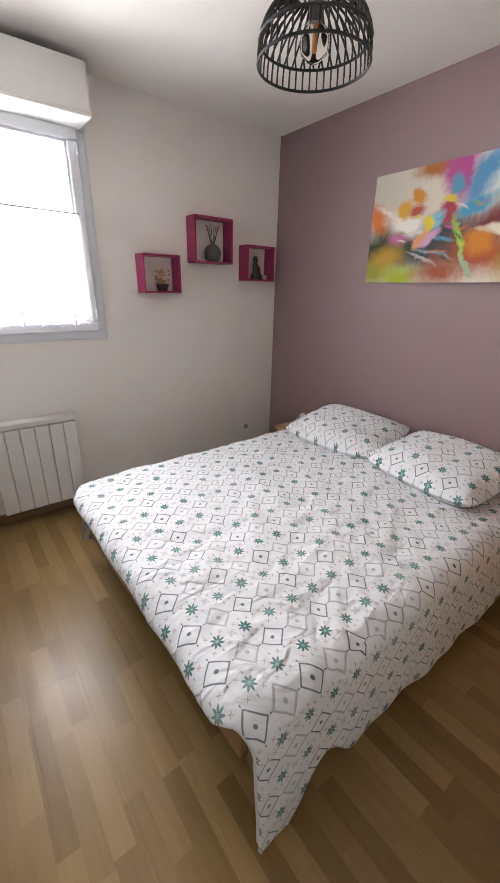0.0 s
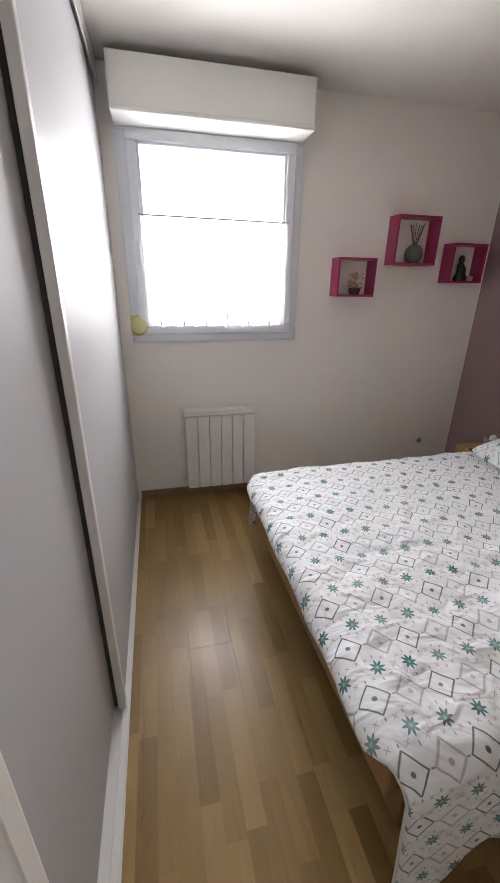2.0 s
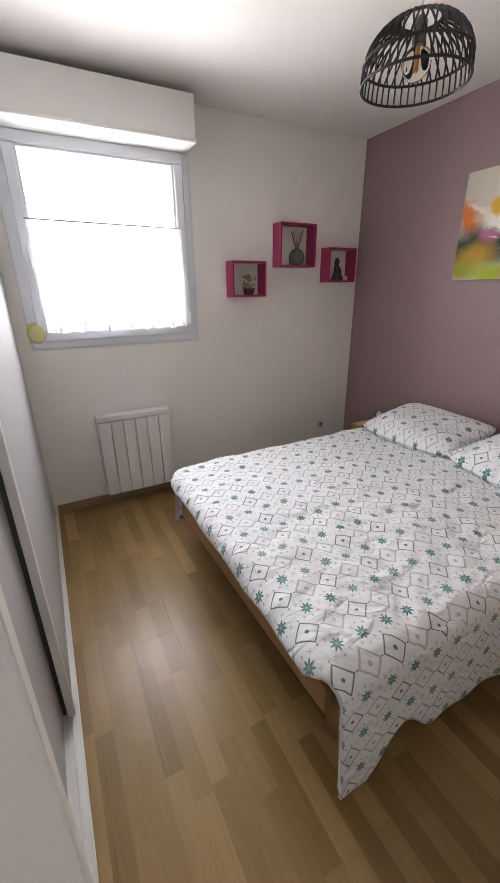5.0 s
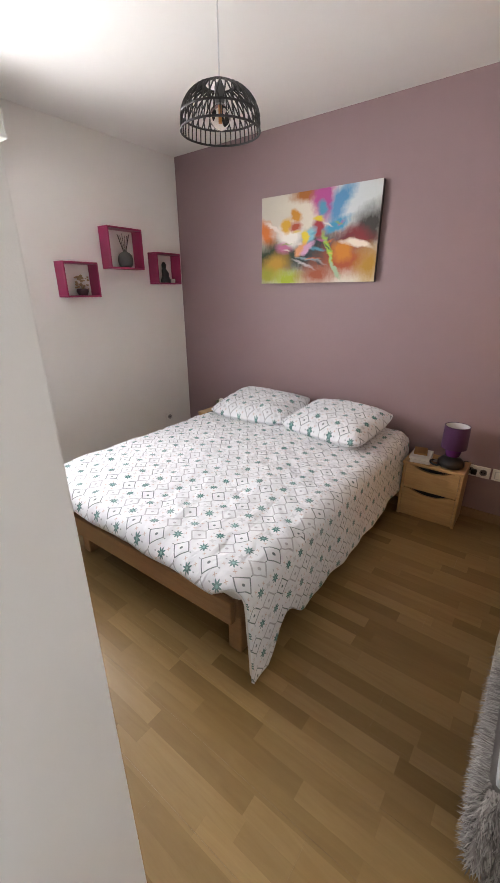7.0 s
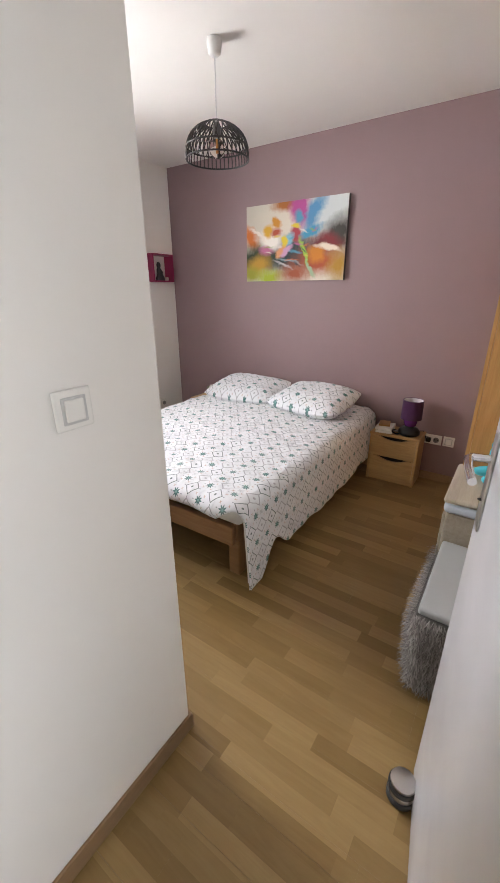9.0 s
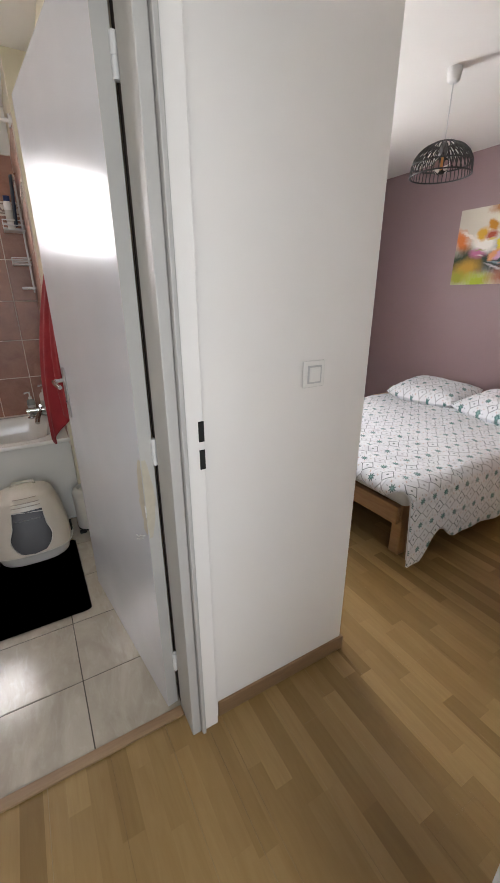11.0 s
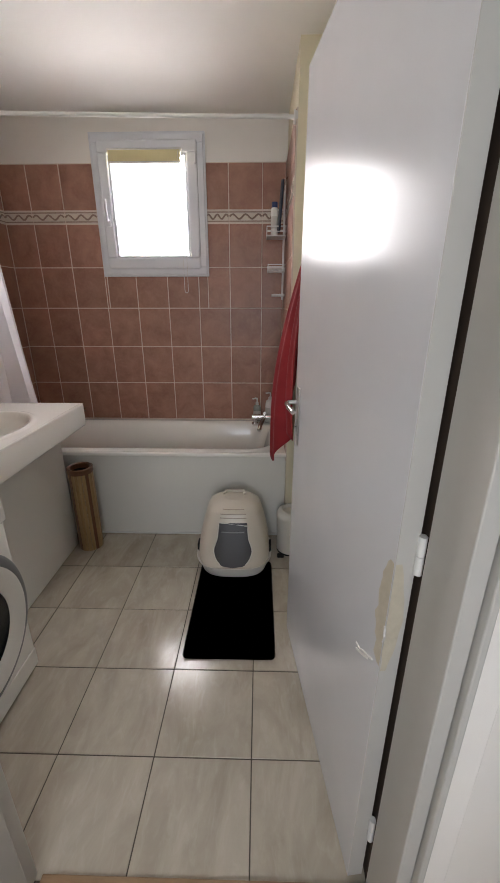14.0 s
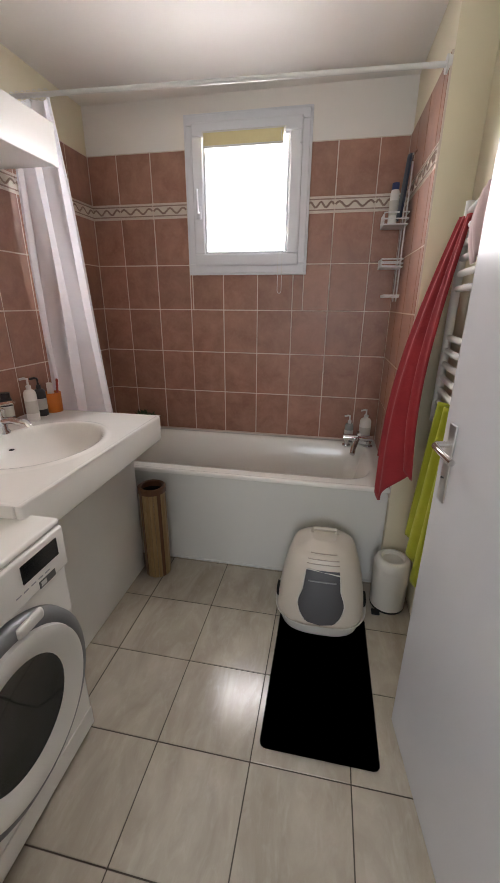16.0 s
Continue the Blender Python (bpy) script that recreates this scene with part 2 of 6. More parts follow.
def lathe(profile, n=32, bm=None, at=(0, 0, 0)):
    """A body of revolution about z from (radius, height) pairs."""
    b = bmesh.new()
    rings = []
    for r, z in profile:
        if r < 1e-6:
            rings.append([b.verts.new((at[0], at[1], at[2] + z))])
        else:
            rings.append([b.verts.new((at[0] + r * math.cos(2 * math.pi * i / n), at[1] + r * math.sin(2 * math.pi * i / n), at[2] + z)) for i in range(n)])
    for a, c in zip(rings, rings[1:]):
        for i in range(n):
            j = (i + 1) % n
            if len(a) == 1 and len(c) > 1:
                b.faces.new((a[0], c[i], c[j]))
            elif len(c) == 1 and len(a) > 1:
                b.faces.new((a[i], a[j], c[0]))
            elif len(a) > 1:
                b.faces.new((a[i], a[j], c[j], c[i]))
    bmesh.ops.recalc_face_normals(b, faces=b.faces[:])
    return merge(bm, b)


def tube(points, r, n=8, bm=None, closed=False):
    """A round bar along a line of points."""
    b = bmesh.new()
    pts = [Vector(p) for p in points]
    rings = []
    up = Vector((0, 0, 1))
    for i, p in enumerate(pts):
        a = pts[i - 1] if (i > 0 or closed) else p
        c = pts[(i + 1) % len(pts)] if (i < len(pts) - 1 or closed) else p
        d = (c - a).normalized()
        s = d.cross(up)
        if s.length < 0.05:
            s = d.cross(Vector((0, 1, 0)))
        s.normalize()
        u = s.cross(d)
        rings.append([b.verts.new(p + r * (math.cos(2 * math.pi * k / n) * s + math.sin(2 * math.pi * k / n) * u)) for k in range(n)])
    pairs = list(zip(rings, rings[1:])) + ([(rings[-1], rings[0])] if closed else [])
    for a, c in pairs:
        for k in range(n):
            b.faces.new((a[k], a[(k + 1) % n], c[(k + 1) % n], c[k]))
    if not closed:
        b.faces.new(rings[0][::-1])
        b.faces.new(rings[-1])
    bmesh.ops.recalc_face_normals(b, faces=b.faces[:])
    return merge(bm, b)


def sheet(fn, nu, nv, thick=0.0, bm=None):
    """A grid surface from fn(u, v); with thickness when asked. UVs are u, v."""
    b = bmesh.new()
    uv = b.loops.layers.uv.new("UVMap")
    g = [[b.verts.new(fn(i / nu, j / nv)) for j in range(nv + 1)] for i in range(nu + 1)]
    for i in range(nu):
        for j in range(nv):
            f = b.faces.new((g[i][j], g[i + 1][j], g[i + 1][j + 1], g[i][j + 1]))
            for l, (a, c) in zip(f.loops, ((i, j), (i + 1, j), (i + 1, j + 1), (i, j + 1))):
                l[uv].uv = (a / nu, c / nv)
    bmesh.ops.recalc_face_normals(b, faces=b.faces[:])
    if thick:
        bmesh.ops.solidify(b, geom=b.faces[:], thickness=thick)
    return merge(bm, b)


def mesh_of(name, bm, material, smooth=None):
    me = bpy.data.meshes.new(name)
    bm.to_mesh(me)
    bm.free()
    for m in (material if isinstance(material, (list, tuple)) else [material]):
        me.materials.append(m)
    if smooth:
        me.polygons.foreach_set("use_smooth", [True] * len(me.polygons))
        if smooth < 180:
            me.set_sharp_from_angle(angle=radians(smooth))
    return me


def thing(name, label, category, at=(0, 0, 0), rz=0.0, group=""):
    ob = new(name)
    ob.empty_display_size = 0.05
    ob.matrix_world = pose(*at, 0, 0, rz)
    return tagged(ob, label, category, group)


def part(name, bm, material, parent, label="", smooth=None):
    ob = new(name, mesh_of(name, bm, material, smooth))
    ob.parent = parent
    return tagged(ob, label) if label else ob


def solid(name, bm, material, label, category, group="", kind="", smooth=None):
    return tagged(new(name, mesh_of(name, bm, material, smooth)), label, category, group, kind)


def struct(name, bm, material, label, category, smooth=None):
    return solid(name, bm, material, label, category, "", "structure", smooth)


def piece(name, mesh, parent, at, material=None):
    ob = new(name, mesh)
    ob.parent = parent
    ob.location = at
    return ob


# ---------- large structure ----------
T = 0.2
WX0, WX1, WZ0, WZ1 = 0.06, 1.065, 1.20, 2.295     # bedroom window opening
BX0, BX1, BZ0, BZ1 = -2.02, -1.36, 1.67, 2.425   # bathroom window opening
b = box(-2.9, BX0, W_NORTH, W_NORTH + T, -0.1, CEIL + 0.1)
box(BX0, BX1, W_NORTH, W_NORTH + T, -0.1, BZ0, bm=b)
box(BX0, BX1, W_NORTH, W_NORTH + T, BZ1, CEIL + 0.1, bm=b)
box(BX1, WX0, W_NORTH, W_NORTH + T, -0.1, CEIL + 0.1, bm=b)
box(WX0, WX1, W_NORTH, W_NORTH + T, -0.1, WZ0, bm=b)
box(WX0, WX1, W_NORTH, W_NORTH + T, WZ1, CEIL + 0.1, bm=b)
box(WX1, X_EAST + 0.15, W_NORTH, W_NORTH + T, -0.1, CEIL + 0.1, bm=b)
struct("wall_north", b, M["white"], "white painted outer wall with two windows", "wall")
struct("wall_east", box(X_EAST, X_EAST + 0.15, -0.8, W_NORTH, -0.1, CEIL + 0.1), M["mauve"], "mauve painted accent wall behind the bed", "wall")
Y_SOUTH = -0.72
struct("wall_south", box(-0.58, X_EAST, Y_SOUTH - 0.1, Y_SOUTH, -0.1, CEIL + 0.1), M["white"], "white painted bedroom wall", "wall")
# wall between hall and bedroom, with the bedroom doorway
b = box(-0.66, -0.58, -1.5, -0.435, -0.1, CEIL + 0.1)
box(-0.66, -0.58, -0.435, 0.477, 2.13, CEIL + 0.1, bm=b)
struct("wall_hall_east", b, M["white"], "white partition with the bedroom doorway", "wall")
struct("wall_closet_end", box(-0.60, 0.020, 0.48, 0.512, -0.1, CEIL + 0.1, 0.004), M["white"], "white painted end wall of the closet", "wall")
struct("wall_bathroom_east", box(-0.66, -0.60, 0.577, W_NORTH, -0.1, CEIL + 0.1), M["cream"], "cream painted bathroom partition", "wall")
struct("wall_bathroom_niche", box(-0.80, -0.661, 2.19, W_NORTH - 0.001, -0.1, CEIL + 0.09), M["cream"], "cream wall boxing at the tub's end", "wall")
b = box(-2.85, -1.60, 0.477, 0.575, -0.1, CEIL + 0.1)
box(-1.60, -0.602, 0.477, 0.575, 2.165, CEIL + 0.1, bm=b)
struct("wall_bathroom_south", b, M["white"], "white partition with the bathroom doorway", "wall")
struct("wall_bathroom_west", box(-2.85, -2.70, 0.575, W_NORTH, -0.1, CEIL + 0.1), M["cream"], "cream painted bathroom wall", "wall")
struct("wall_hall_west", box(-1.80, -1.612, -1.5, 0.476, -0.1, CEIL + 0.1), M["white"], "white painted hall wall", "wall")
# unseen wall; its opening is made up to let the hall fill through
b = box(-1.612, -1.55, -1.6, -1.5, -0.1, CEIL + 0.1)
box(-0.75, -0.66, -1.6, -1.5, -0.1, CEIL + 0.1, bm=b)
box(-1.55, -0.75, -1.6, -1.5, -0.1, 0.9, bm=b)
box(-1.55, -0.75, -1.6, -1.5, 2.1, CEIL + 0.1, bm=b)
struct("wall_hall_south", b, M["white"], "white hall wall, out of view, with an added opening for fill light", "wall")
struct("ceiling", box(-0.60, X_EAST, -0.8, W_NORTH, CEIL, CEIL + 0.15), M["ceiling"], "white painted bedroom ceiling", "ceiling")
struct("ceiling_hall", box(-1.612, -0.66, -1.5, 0.477, CEIL, CEIL + 0.15), M["ceiling"], "white painted hall ceiling", "ceiling")
struct("ceiling_bathroom", box(-2.70, -0.66, 0.575, W_NORTH, CEIL, CEIL + 0.15), M["ceiling"], "white painted bathroom ceiling", "ceiling")
struct("ground", box(-60, 60, -60, 60, -0.6, -0.3), plain("lawn", (0.07, 0.10, 0.04), 0.9), "green lawn outside the windows", "ground")

# ---------- windows ----------
def window(name, x0, x1, z0, z1, y_in, border, sash, label, handle_side, second=None):
    """A fixed outer frame proud of the wall, one opening sash, a pane, hinges and a lever handle."""
    w = thing(name, label, "window", ((x0 + x1) / 2, y_in, z0))
    w["kind"] = "structure"
    ox, oy, oz = (x0 + x1) / 2, y_in, z0
    hw, h = (x1 - x0) / 2, z1 - z0

    def ring(m0, m1, ya, yb, bev):
        b = box(-hw + m0, hw - m0, ya, yb, m0, m1, bev)
        box(-hw + m0, hw - m0, ya, yb, h - m1, h - m0, bev, bm=b)
        box(-hw + m0, -hw + m1, ya, yb, m1, h - m1, bev, bm=b)
        box(hw - m1, hw - m0, ya, yb, m1, h - m1, bev, bm=b)
        return b
    part("window_frame", ring(0.0, border, -0.025, 0.06, 0.004), M["pvc"], w)
    part("cover_strip", ring(-0.012, 0.012, -0.014, 0.0, 0.003), M["pvc"], w)
    s = part("sash", ring(border - 0.012, border + sash, -0.045, 0.03, 0.008), M["pvc"], w)
    part("glazing_bead", ring(border + sash - 0.001, border + sash + 0.014, -0.034, 0.01, 0.004), M["pvc"], s)
    pane = part("pane", box(-hw + border + sash, hw - border - sash, -0.012, -0.006, border + sash, h - border - sash), M["glass"], s)
    pane.visible_shadow = False
    sx = (-hw + border + sash * 0.45) if handle_side < 0 else (hw - border - sash * 0.45)
    b = box(sx - 0.014, sx + 0.014, -0.055, -0.045, h * 0.36, h * 0.36 + 0.07, 0.004)
    tube([(sx, -0.05, h * 0.36 + 0.035), (sx, -0.075, h * 0.36 + 0.035), (sx, -0.08, h * 0.36 + 0.06), (sx, -0.08, h * 0.36 + 0.15)], 0.008, bm=b)
    part("handle", b, M["pvc"], s, smooth=40)
    hx = (hw - border + 0.004) if handle_side < 0 else (-hw + border - 0.004)
    for hz in (0.12, h - 0.17):
        part("hinge", lathe([(0.0, 0), (0.008, 0), (0.008, 0.06), (0.0, 0.06)], 10, at=(hx, -0.05, hz)), M["pvc"], s, smooth=40)
    return w


window("window_1", 0.03, 1.10, 1.165, 2.33, W_NORTH, 0.055, 0.048, "white PVC bedroom window with a net half-curtain", -1)
window("window_2", -2.045, -1.335, 1.645, 2.455, W_NORTH - 0.012, 0.05, 0.055, "white PVC bathroom window with a raised blind", -1)

# roller shutter casing above the bedroom window
c = thing("shutter_box", "white roller shutter casing above the bedroom window", "shutter box", (0.555, W_NORTH, 2.29))
prof = box(-0.525, 0.525, -0.235, 0.0, 0.012, 0.228, 0.006)
part("casing", prof, M["shutter"], c)
part("lip", box(-0.53, 0.53, -0.245, -0.002, -0.004, 0.018, 0.008, 3), M["shutter"], c)
part("end_cap", box(0.524, 0.530, -0.232, -0.002, 0.016, 0.226, 0.002), M["shutter"], c)
part("end_cap", box(-0.530, -0.524, -0.232, -0.002, 0.016, 0.226, 0.002), M["shutter"], c)
s = thing("shutter_strap_winder", "round yellowed plastic shutter strap winder", "strap winder", (0.065, W_NORTH - 0.03, 1.20))
b = lathe([(0.0, -0.03), (0.046, -0.03), (0.052, -0.022), (0.052, 0.0), (0.0, 0.0)], 28)
bmesh.ops.rotate(b, verts=b.verts[:], cent=(0, 0, 0), matrix=Matrix.Rotation(radians(-90), 3, "X"))
for v in b.verts:
    v.co.y, v.co.z = -abs(v.co.y), v.co.z + 0.06
bmesh.ops.recalc_face_normals(b, faces=b.faces[:])
M["yellowed"] = plain("yellowed_plastic", (0.60, 0.56, 0.26), 0.4)
part("drum", b, M["yellowed"], s, smooth=40)
part("back_plate", box(-0.05, 0.02, -0.004, 0.004, 0.0, 0.125, 0.002), M["yellowed"], s)
b = sheet(lambda u, v: (-0.035 + 0.014 * u - 0.012 * v, -0.006, 0.12 + 0.98 * v), 1, 6, 0.001)
part("strap", b, M["pvc"], s)

# net half-curtain on a thin rod inside the sash
cur = thing("net_curtain", "white net half-curtain with a scalloped hem", "curtain", (0.565, W_NORTH - 0.06, 1.262))
part("rod", tube([(-0.45, 0, 0.612), (0.45, 0, 0.604)], 0.005), plain("grey_rod", (0.25, 0.24, 0.24), 0.4), cur)


def net(u, v):
    x = -0.445 + 0.89 * u
    fold = 0.008 * math.sin(u * 62) * (1 - 0.4 * v) + 0.004 * math.sin(u * 137 + 1)
    hem = 0.014 * abs(math.sin(u * math.pi * 9)) * max(0, 1 - v * 12)
    return (x, -0.004 + fold, -0.012 + hem + 0.615 * v)


part("cloth", sheet(net, 150, 14), sheer("white_net", 0.30, (0.82, 0.82, 0.84)), cur, smooth=180)
M["pleat"] = plain("white_net_folds", (0.66, 0.66, 0.68), 0.9)
for i in range(6):
    x = -0.365 + 0.142 * i
    part("pleat", sheet(lambda u, v: (x + (0.010 - 0.007 * v) * (u - 0.5) + 0.003 * math.sin(v * 5 + i), -0.018 - 0.002 * math.sin(u * math.pi), 0.0 + (0.24 + 0.02 * (i % 3)) * v), 3, 6), M["pleat"], cur, smooth=180)


def scallop(u, v):
    x = -0.44 + 0.88 * u
    z = 0.05 + 0.012 * math.cos(u * math.pi * 24)
    return (x, -0.019, z + 0.008 * v)


part("embroidered_hem", sheet(scallop, 120, 1), M["pleat"], cur)

# ---------- closet with two sliding panels ----------
CX = -0.055
cl = thing("sliding_closet", "satin white closet with two overlapping sliding doors", "closet", (CX, 1.75, 0))


def sliding(y0, y1, x, name):
    y0, y1 = y0 - 1.75, y1 - 1.75
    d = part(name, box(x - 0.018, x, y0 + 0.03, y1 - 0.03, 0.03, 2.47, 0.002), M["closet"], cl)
    part("edge_profile", box(x - 0.021, x + 0.006, y0, y0 + 0.032, 0.012, 2.485, 0.003), M["rail"], d)
    part("edge_profile", box(x - 0.021, x + 0.006, y1 - 0.032, y1, 0.012, 2.485, 0.003), M["rail"], d)
    return d


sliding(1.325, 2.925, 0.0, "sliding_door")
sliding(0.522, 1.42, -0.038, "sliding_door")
# shade between the overlapping doors, put in as a dark strip
part("door_gap_shade", box(-0.036, -0.0225, 1.335 - 1.75, 1.350 - 1.75, 0.02, 2.48), plain("dark_grey_door_gap_shade", (0.055, 0.052, 0.05), 0.9), cl)
b = box(-0.105, 0.02, -1.235, 1.178, 0.0, 0.006, 0.001)
fr = part("floor_rail", b, M["rail"], cl)
for x in (-0.102, -0.062, -0.045, -0.010, 0.014):
    part("rail_rib", box(x, x + 0.004, -1.235, 1.178, 0.0065, 0.013, 0.001), M["rail"], fr)
b = box(-0.11, 0.022, -1.235, 1.178, 2.50, 2.558, 0.002)
box(0.016, 0.022, -1.235, 1.178, 2.455, 2.50, 0.001, bm=b)
part("ceiling_rail", b, M["rail"], cl)

# ---------- skirting ----------
def skirting(x0, x1, y0, y1, h=0.068):
    return struct("baseboard", box(x0, x1, y0, y1, 0.0, h, 0.003), M["base_wood"], "oak-look wooden baseboard along the wall", "baseboard")


skirting(-0.03, X_EAST, W_NORTH - 0.012, W_NORTH)
skirting(X_EAST - 0.012, X_EAST, Y_SOUTH, W_NORTH - 0.012)
skirting(-0.57, 0.030, 0.469, 0.48)
skirting(0.020, 0.030, 0.48, 0.512)
skirting(-0.57, X_EAST - 0.012, Y_SOUTH, Y_SOUTH + 0.012)
skirting(-1.612, -1.60, -1.5, 0.455)

# ---------- bed ----------
M["bed_wood"] = wood("bed_beech", (0.25, 0.125, 0.05), (0.36, 0.205, 0.095), 0.4, "y")
M["bed_wood_x"] = wood("bed_beech_side", (0.25, 0.125, 0.05), (0.36, 0.205, 0.095), 0.4, "x")
bed = thing("bed", "beech double bed frame with slats and a white mattress", "bed", (0.64, 0.70, 0))
BL, BW = 1.92, 1.42
b = box(0.0, 0.03, 0.0, 1.30, 0.262, 0.372, 0.005)
for q in b.verts:
    q.co.x += 0.018 - 0.020 * q.co.y
    q.co.y += 0.06
part("foot_rail", b, M["bed_wood"], bed)
part("head_rail", box(BL - 0.05, BL - 0.02, 0.09, BW - 0.09, 0.275, 0.40, 0.005), M["bed_wood"], bed)
for y in (0.06, BW - 0.09):
    part("side_rail", box(0.062, BL - 0.02, y, y + 0.03, 0.262, 0.372, 0.005), M["bed_wood_x"], bed)
for lx in (0.117, BL - 0.12):
    for ly in (0.092, BW - 0.162):
        part("leg", box(lx, lx + 0.07, ly, ly + 0.07, 0.0, 0.30, 0.006), M["bed_wood"], bed)
for i in range(12):
    x = 0.19 + i * 0.14
    part("slat", box(x, x + 0.06, 0.092, BW - 0.092, 0.36, 0.372, 0.002), M["bed_wood"], bed)
part("mattress", box(0.03, BL, 0.02, BW - 0.02, 0.375, 0.495, 0.035, 3), fabric("mattress_ticking", (0.7, 0.68, 0.64)), bed, "white quilted mattress", smooth=60)


def linen(name):
    """White printed cotton: rows of dark and pale lozenges with a dot, teal eight-point stars between them."""
    k = Mat(name)
    u, v, _ = k.split(k.n("ShaderNodeUVMap").outputs[0])
    u, v = k.math("MULTIPLY", u, 1.08), k.math("MULTIPLY", v, 1.08)
    warp = k.noise(k.join(u, v), 3.0, 2)
    PX, PY = 0.205, 0.1588
    X, Y = k.math("DIVIDE", u, PX), k.math("DIVIDE", v, PY)

    def cen(q, off, size):
        return k.math("MULTIPLY", k.math("SUBTRACT", k.math("FRACT", k.math("ADD", q, off)), 0.5), size)

    def length(a, c):
        return k.math("SQRT", k.math("ADD", k.math("MULTIPLY", a, a), k.math("MULTIPLY", c, c)))

    def below(a, lim, soft=0.0012):
        return k.span(a, lim - soft, lim + soft, 1.0, 0.0)
    dy, dx, px = cen(Y, 0.5, PY), cen(X, 0.5, PX), cen(X, 0.0, PX)
    ay, adx, apx = k.math("ABSOLUTE", dy), k.math("ABSOLUTE", dx), k.math("ABSOLUTE", px)
    l_dark, l_pale = k.math("ADD", adx, ay), k.math("ADD", apx, ay)
    dark = below(k.math("ABSOLUTE", k.math("SUBTRACT", l_dark, 0.042)), 0.0031)
    dark = k.math("MAXIMUM", dark, below(length(dx, dy), 0.0066))
    tick = k.math("MULTIPLY", below(k.math("ABSOLUTE", k.math("SUBTRACT", k.math("MAXIMUM", adx, ay), 0.052)), 0.004), below(k.math("MINIMUM", adx, ay), 0.0018))
    pale = below(k.math("ABSOLUTE", k.math("SUBTRACT", l_pale, 0.043)), 0.0046)
    pale = k.math("MAXIMUM", pale, below(length(px, dy), 0.0075))
    sx, sy = cen(k.math("MULTIPLY", X, 2.0), 0.0, PX / 2), cen(Y, 0.0, PY)
    r = length(sx, sy)
    ang = k.math("ARCTAN2", sy, sx)
    tri = k.math("PINGPONG", k.math("DIVIDE", ang, math.pi / 4), 0.5)
    star = below(k.math("SUBTRACT", r, k.math("MULTIPLY_ADD", tri, -0.030, 0.0245)), 0.0, 0.001)
    core = below(r, 0.0055)
    ax_, ay_ = k.math("SUBTRACT", k.math("ABSOLUTE", sx), 0.026), k.math("SUBTRACT", k.math("ABSOLUTE", sy), 0.027)
    bx, by = k.math("ABSOLUTE", ax_), k.math("ABSOLUTE", ay_)
    cross = k.math("MULTIPLY", below(k.math("ABSOLUTE", k.math("SUBTRACT", bx, by)), 0.0016), below(k.math("MAXIMUM", bx, by), 0.0060))
    dash = k.math("MULTIPLY", below(k.math("ABSOLUTE", sx), 0.0020), below(k.math("ABSOLUTE", k.math("SUBTRACT", k.math("ABSOLUTE", sy), 0.036)), 0.0045))
    fang = k.math("PINGPONG", k.math("DIVIDE", k.math("ARCTAN2", sy, px), math.pi / 2), 0.5)
    flower = below(k.math("SUBTRACT", length(px, sy), k.math("MULTIPLY_ADD", fang, 0.022, 0.006)), 0.0, 0.001)
    pale = k.math("MAXIMUM", pale, k.math("MULTIPLY", flower, 0.55))
    wash = k.span(warp, 0.35, 0.65, 0.8, 1.0)
    c = k.mix(k.math("MULTIPLY", pale, 0.9), (0.80, 0.81, 0.835), (0.45, 0.45, 0.465))
    c = k.mix(k.math("MULTIPLY", cross, 0.8), c, (0.50, 0.29, 0.19))
    c = k.mix(k.math("MULTIPLY", dash, 0.8), c, (0.20, 0.23, 0.24))
    c = k.mix(k.math("MULTIPLY", k.math("MAXIMUM", dark, tick), wash), c, (0.085, 0.125, 0.125))
    c = k.mix(k.math("MULTIPLY", star, wash), c, (0.045, 0.165, 0.155))
    c = k.mix(k.math("MULTIPLY", core, 0.7), c, (0.30, 0.52, 0.48))
    k.set(colour=c, rough=0.85, sheen=0.15)
    crease = k.noise(k.mapped(k.join(u, v), (9, 14, 1), rot=(0, 0, 0.5)), 1.0, 2, 0.5, 0.9)
    k.bump(crease, 0.8, 0.028)
    return k.m


M["linen"] = linen("printed_cotton")


def cloth(fn, nu, nv, thick):
    """A cloth sheet whose fn(u, v) gives place and print coordinates in metres."""
    b = bmesh.new()
    uv = b.loops.layers.uv.new("UVMap")
    P = [[fn(i / nu, j / nv) for j in range(nv + 1)] for i in range(nu + 1)]
    V = [[b.verts.new(P[i][j][0]) for j in range(nv + 1)] for i in range(nu + 1)]
    for i in range(nu):
        for j in range(nv):
            f = b.faces.new((V[i][j], V[i + 1][j], V[i + 1][j + 1], V[i][j + 1]))
            for l, (a, c) in zip(f.loops, ((i, j), (i + 1, j), (i + 1, j + 1), (i, j + 1))):
                l[uv].uv = P[a][c][1]
    if thick:
        b.normal_update()
        up = sum(f.normal.z for f in b.faces)
        if up < 0:
            bmesh.ops.reverse_faces(b, faces=b.faces[:])
        bmesh.ops.solidify(b, geom=b.faces[:], thickness=thick)
    return b


def fall(e, r, flare):
    """Out and down of a cloth that runs e past a rounded edge."""
    q = r * math.pi / 2
    if e <= 0:
        return e, 0.0
    if e < q:
        return r * math.sin(e / r), r * (1 - math.cos(e / r))
    return r + flare * (e - q), r + (e - q)


def bump(x, c, w):
    return math.exp(-((x - c) / w) ** 2)


DX, DY, DW, DL, DZ = 0.646, 0.735, 1.38, 1.86, 0.535


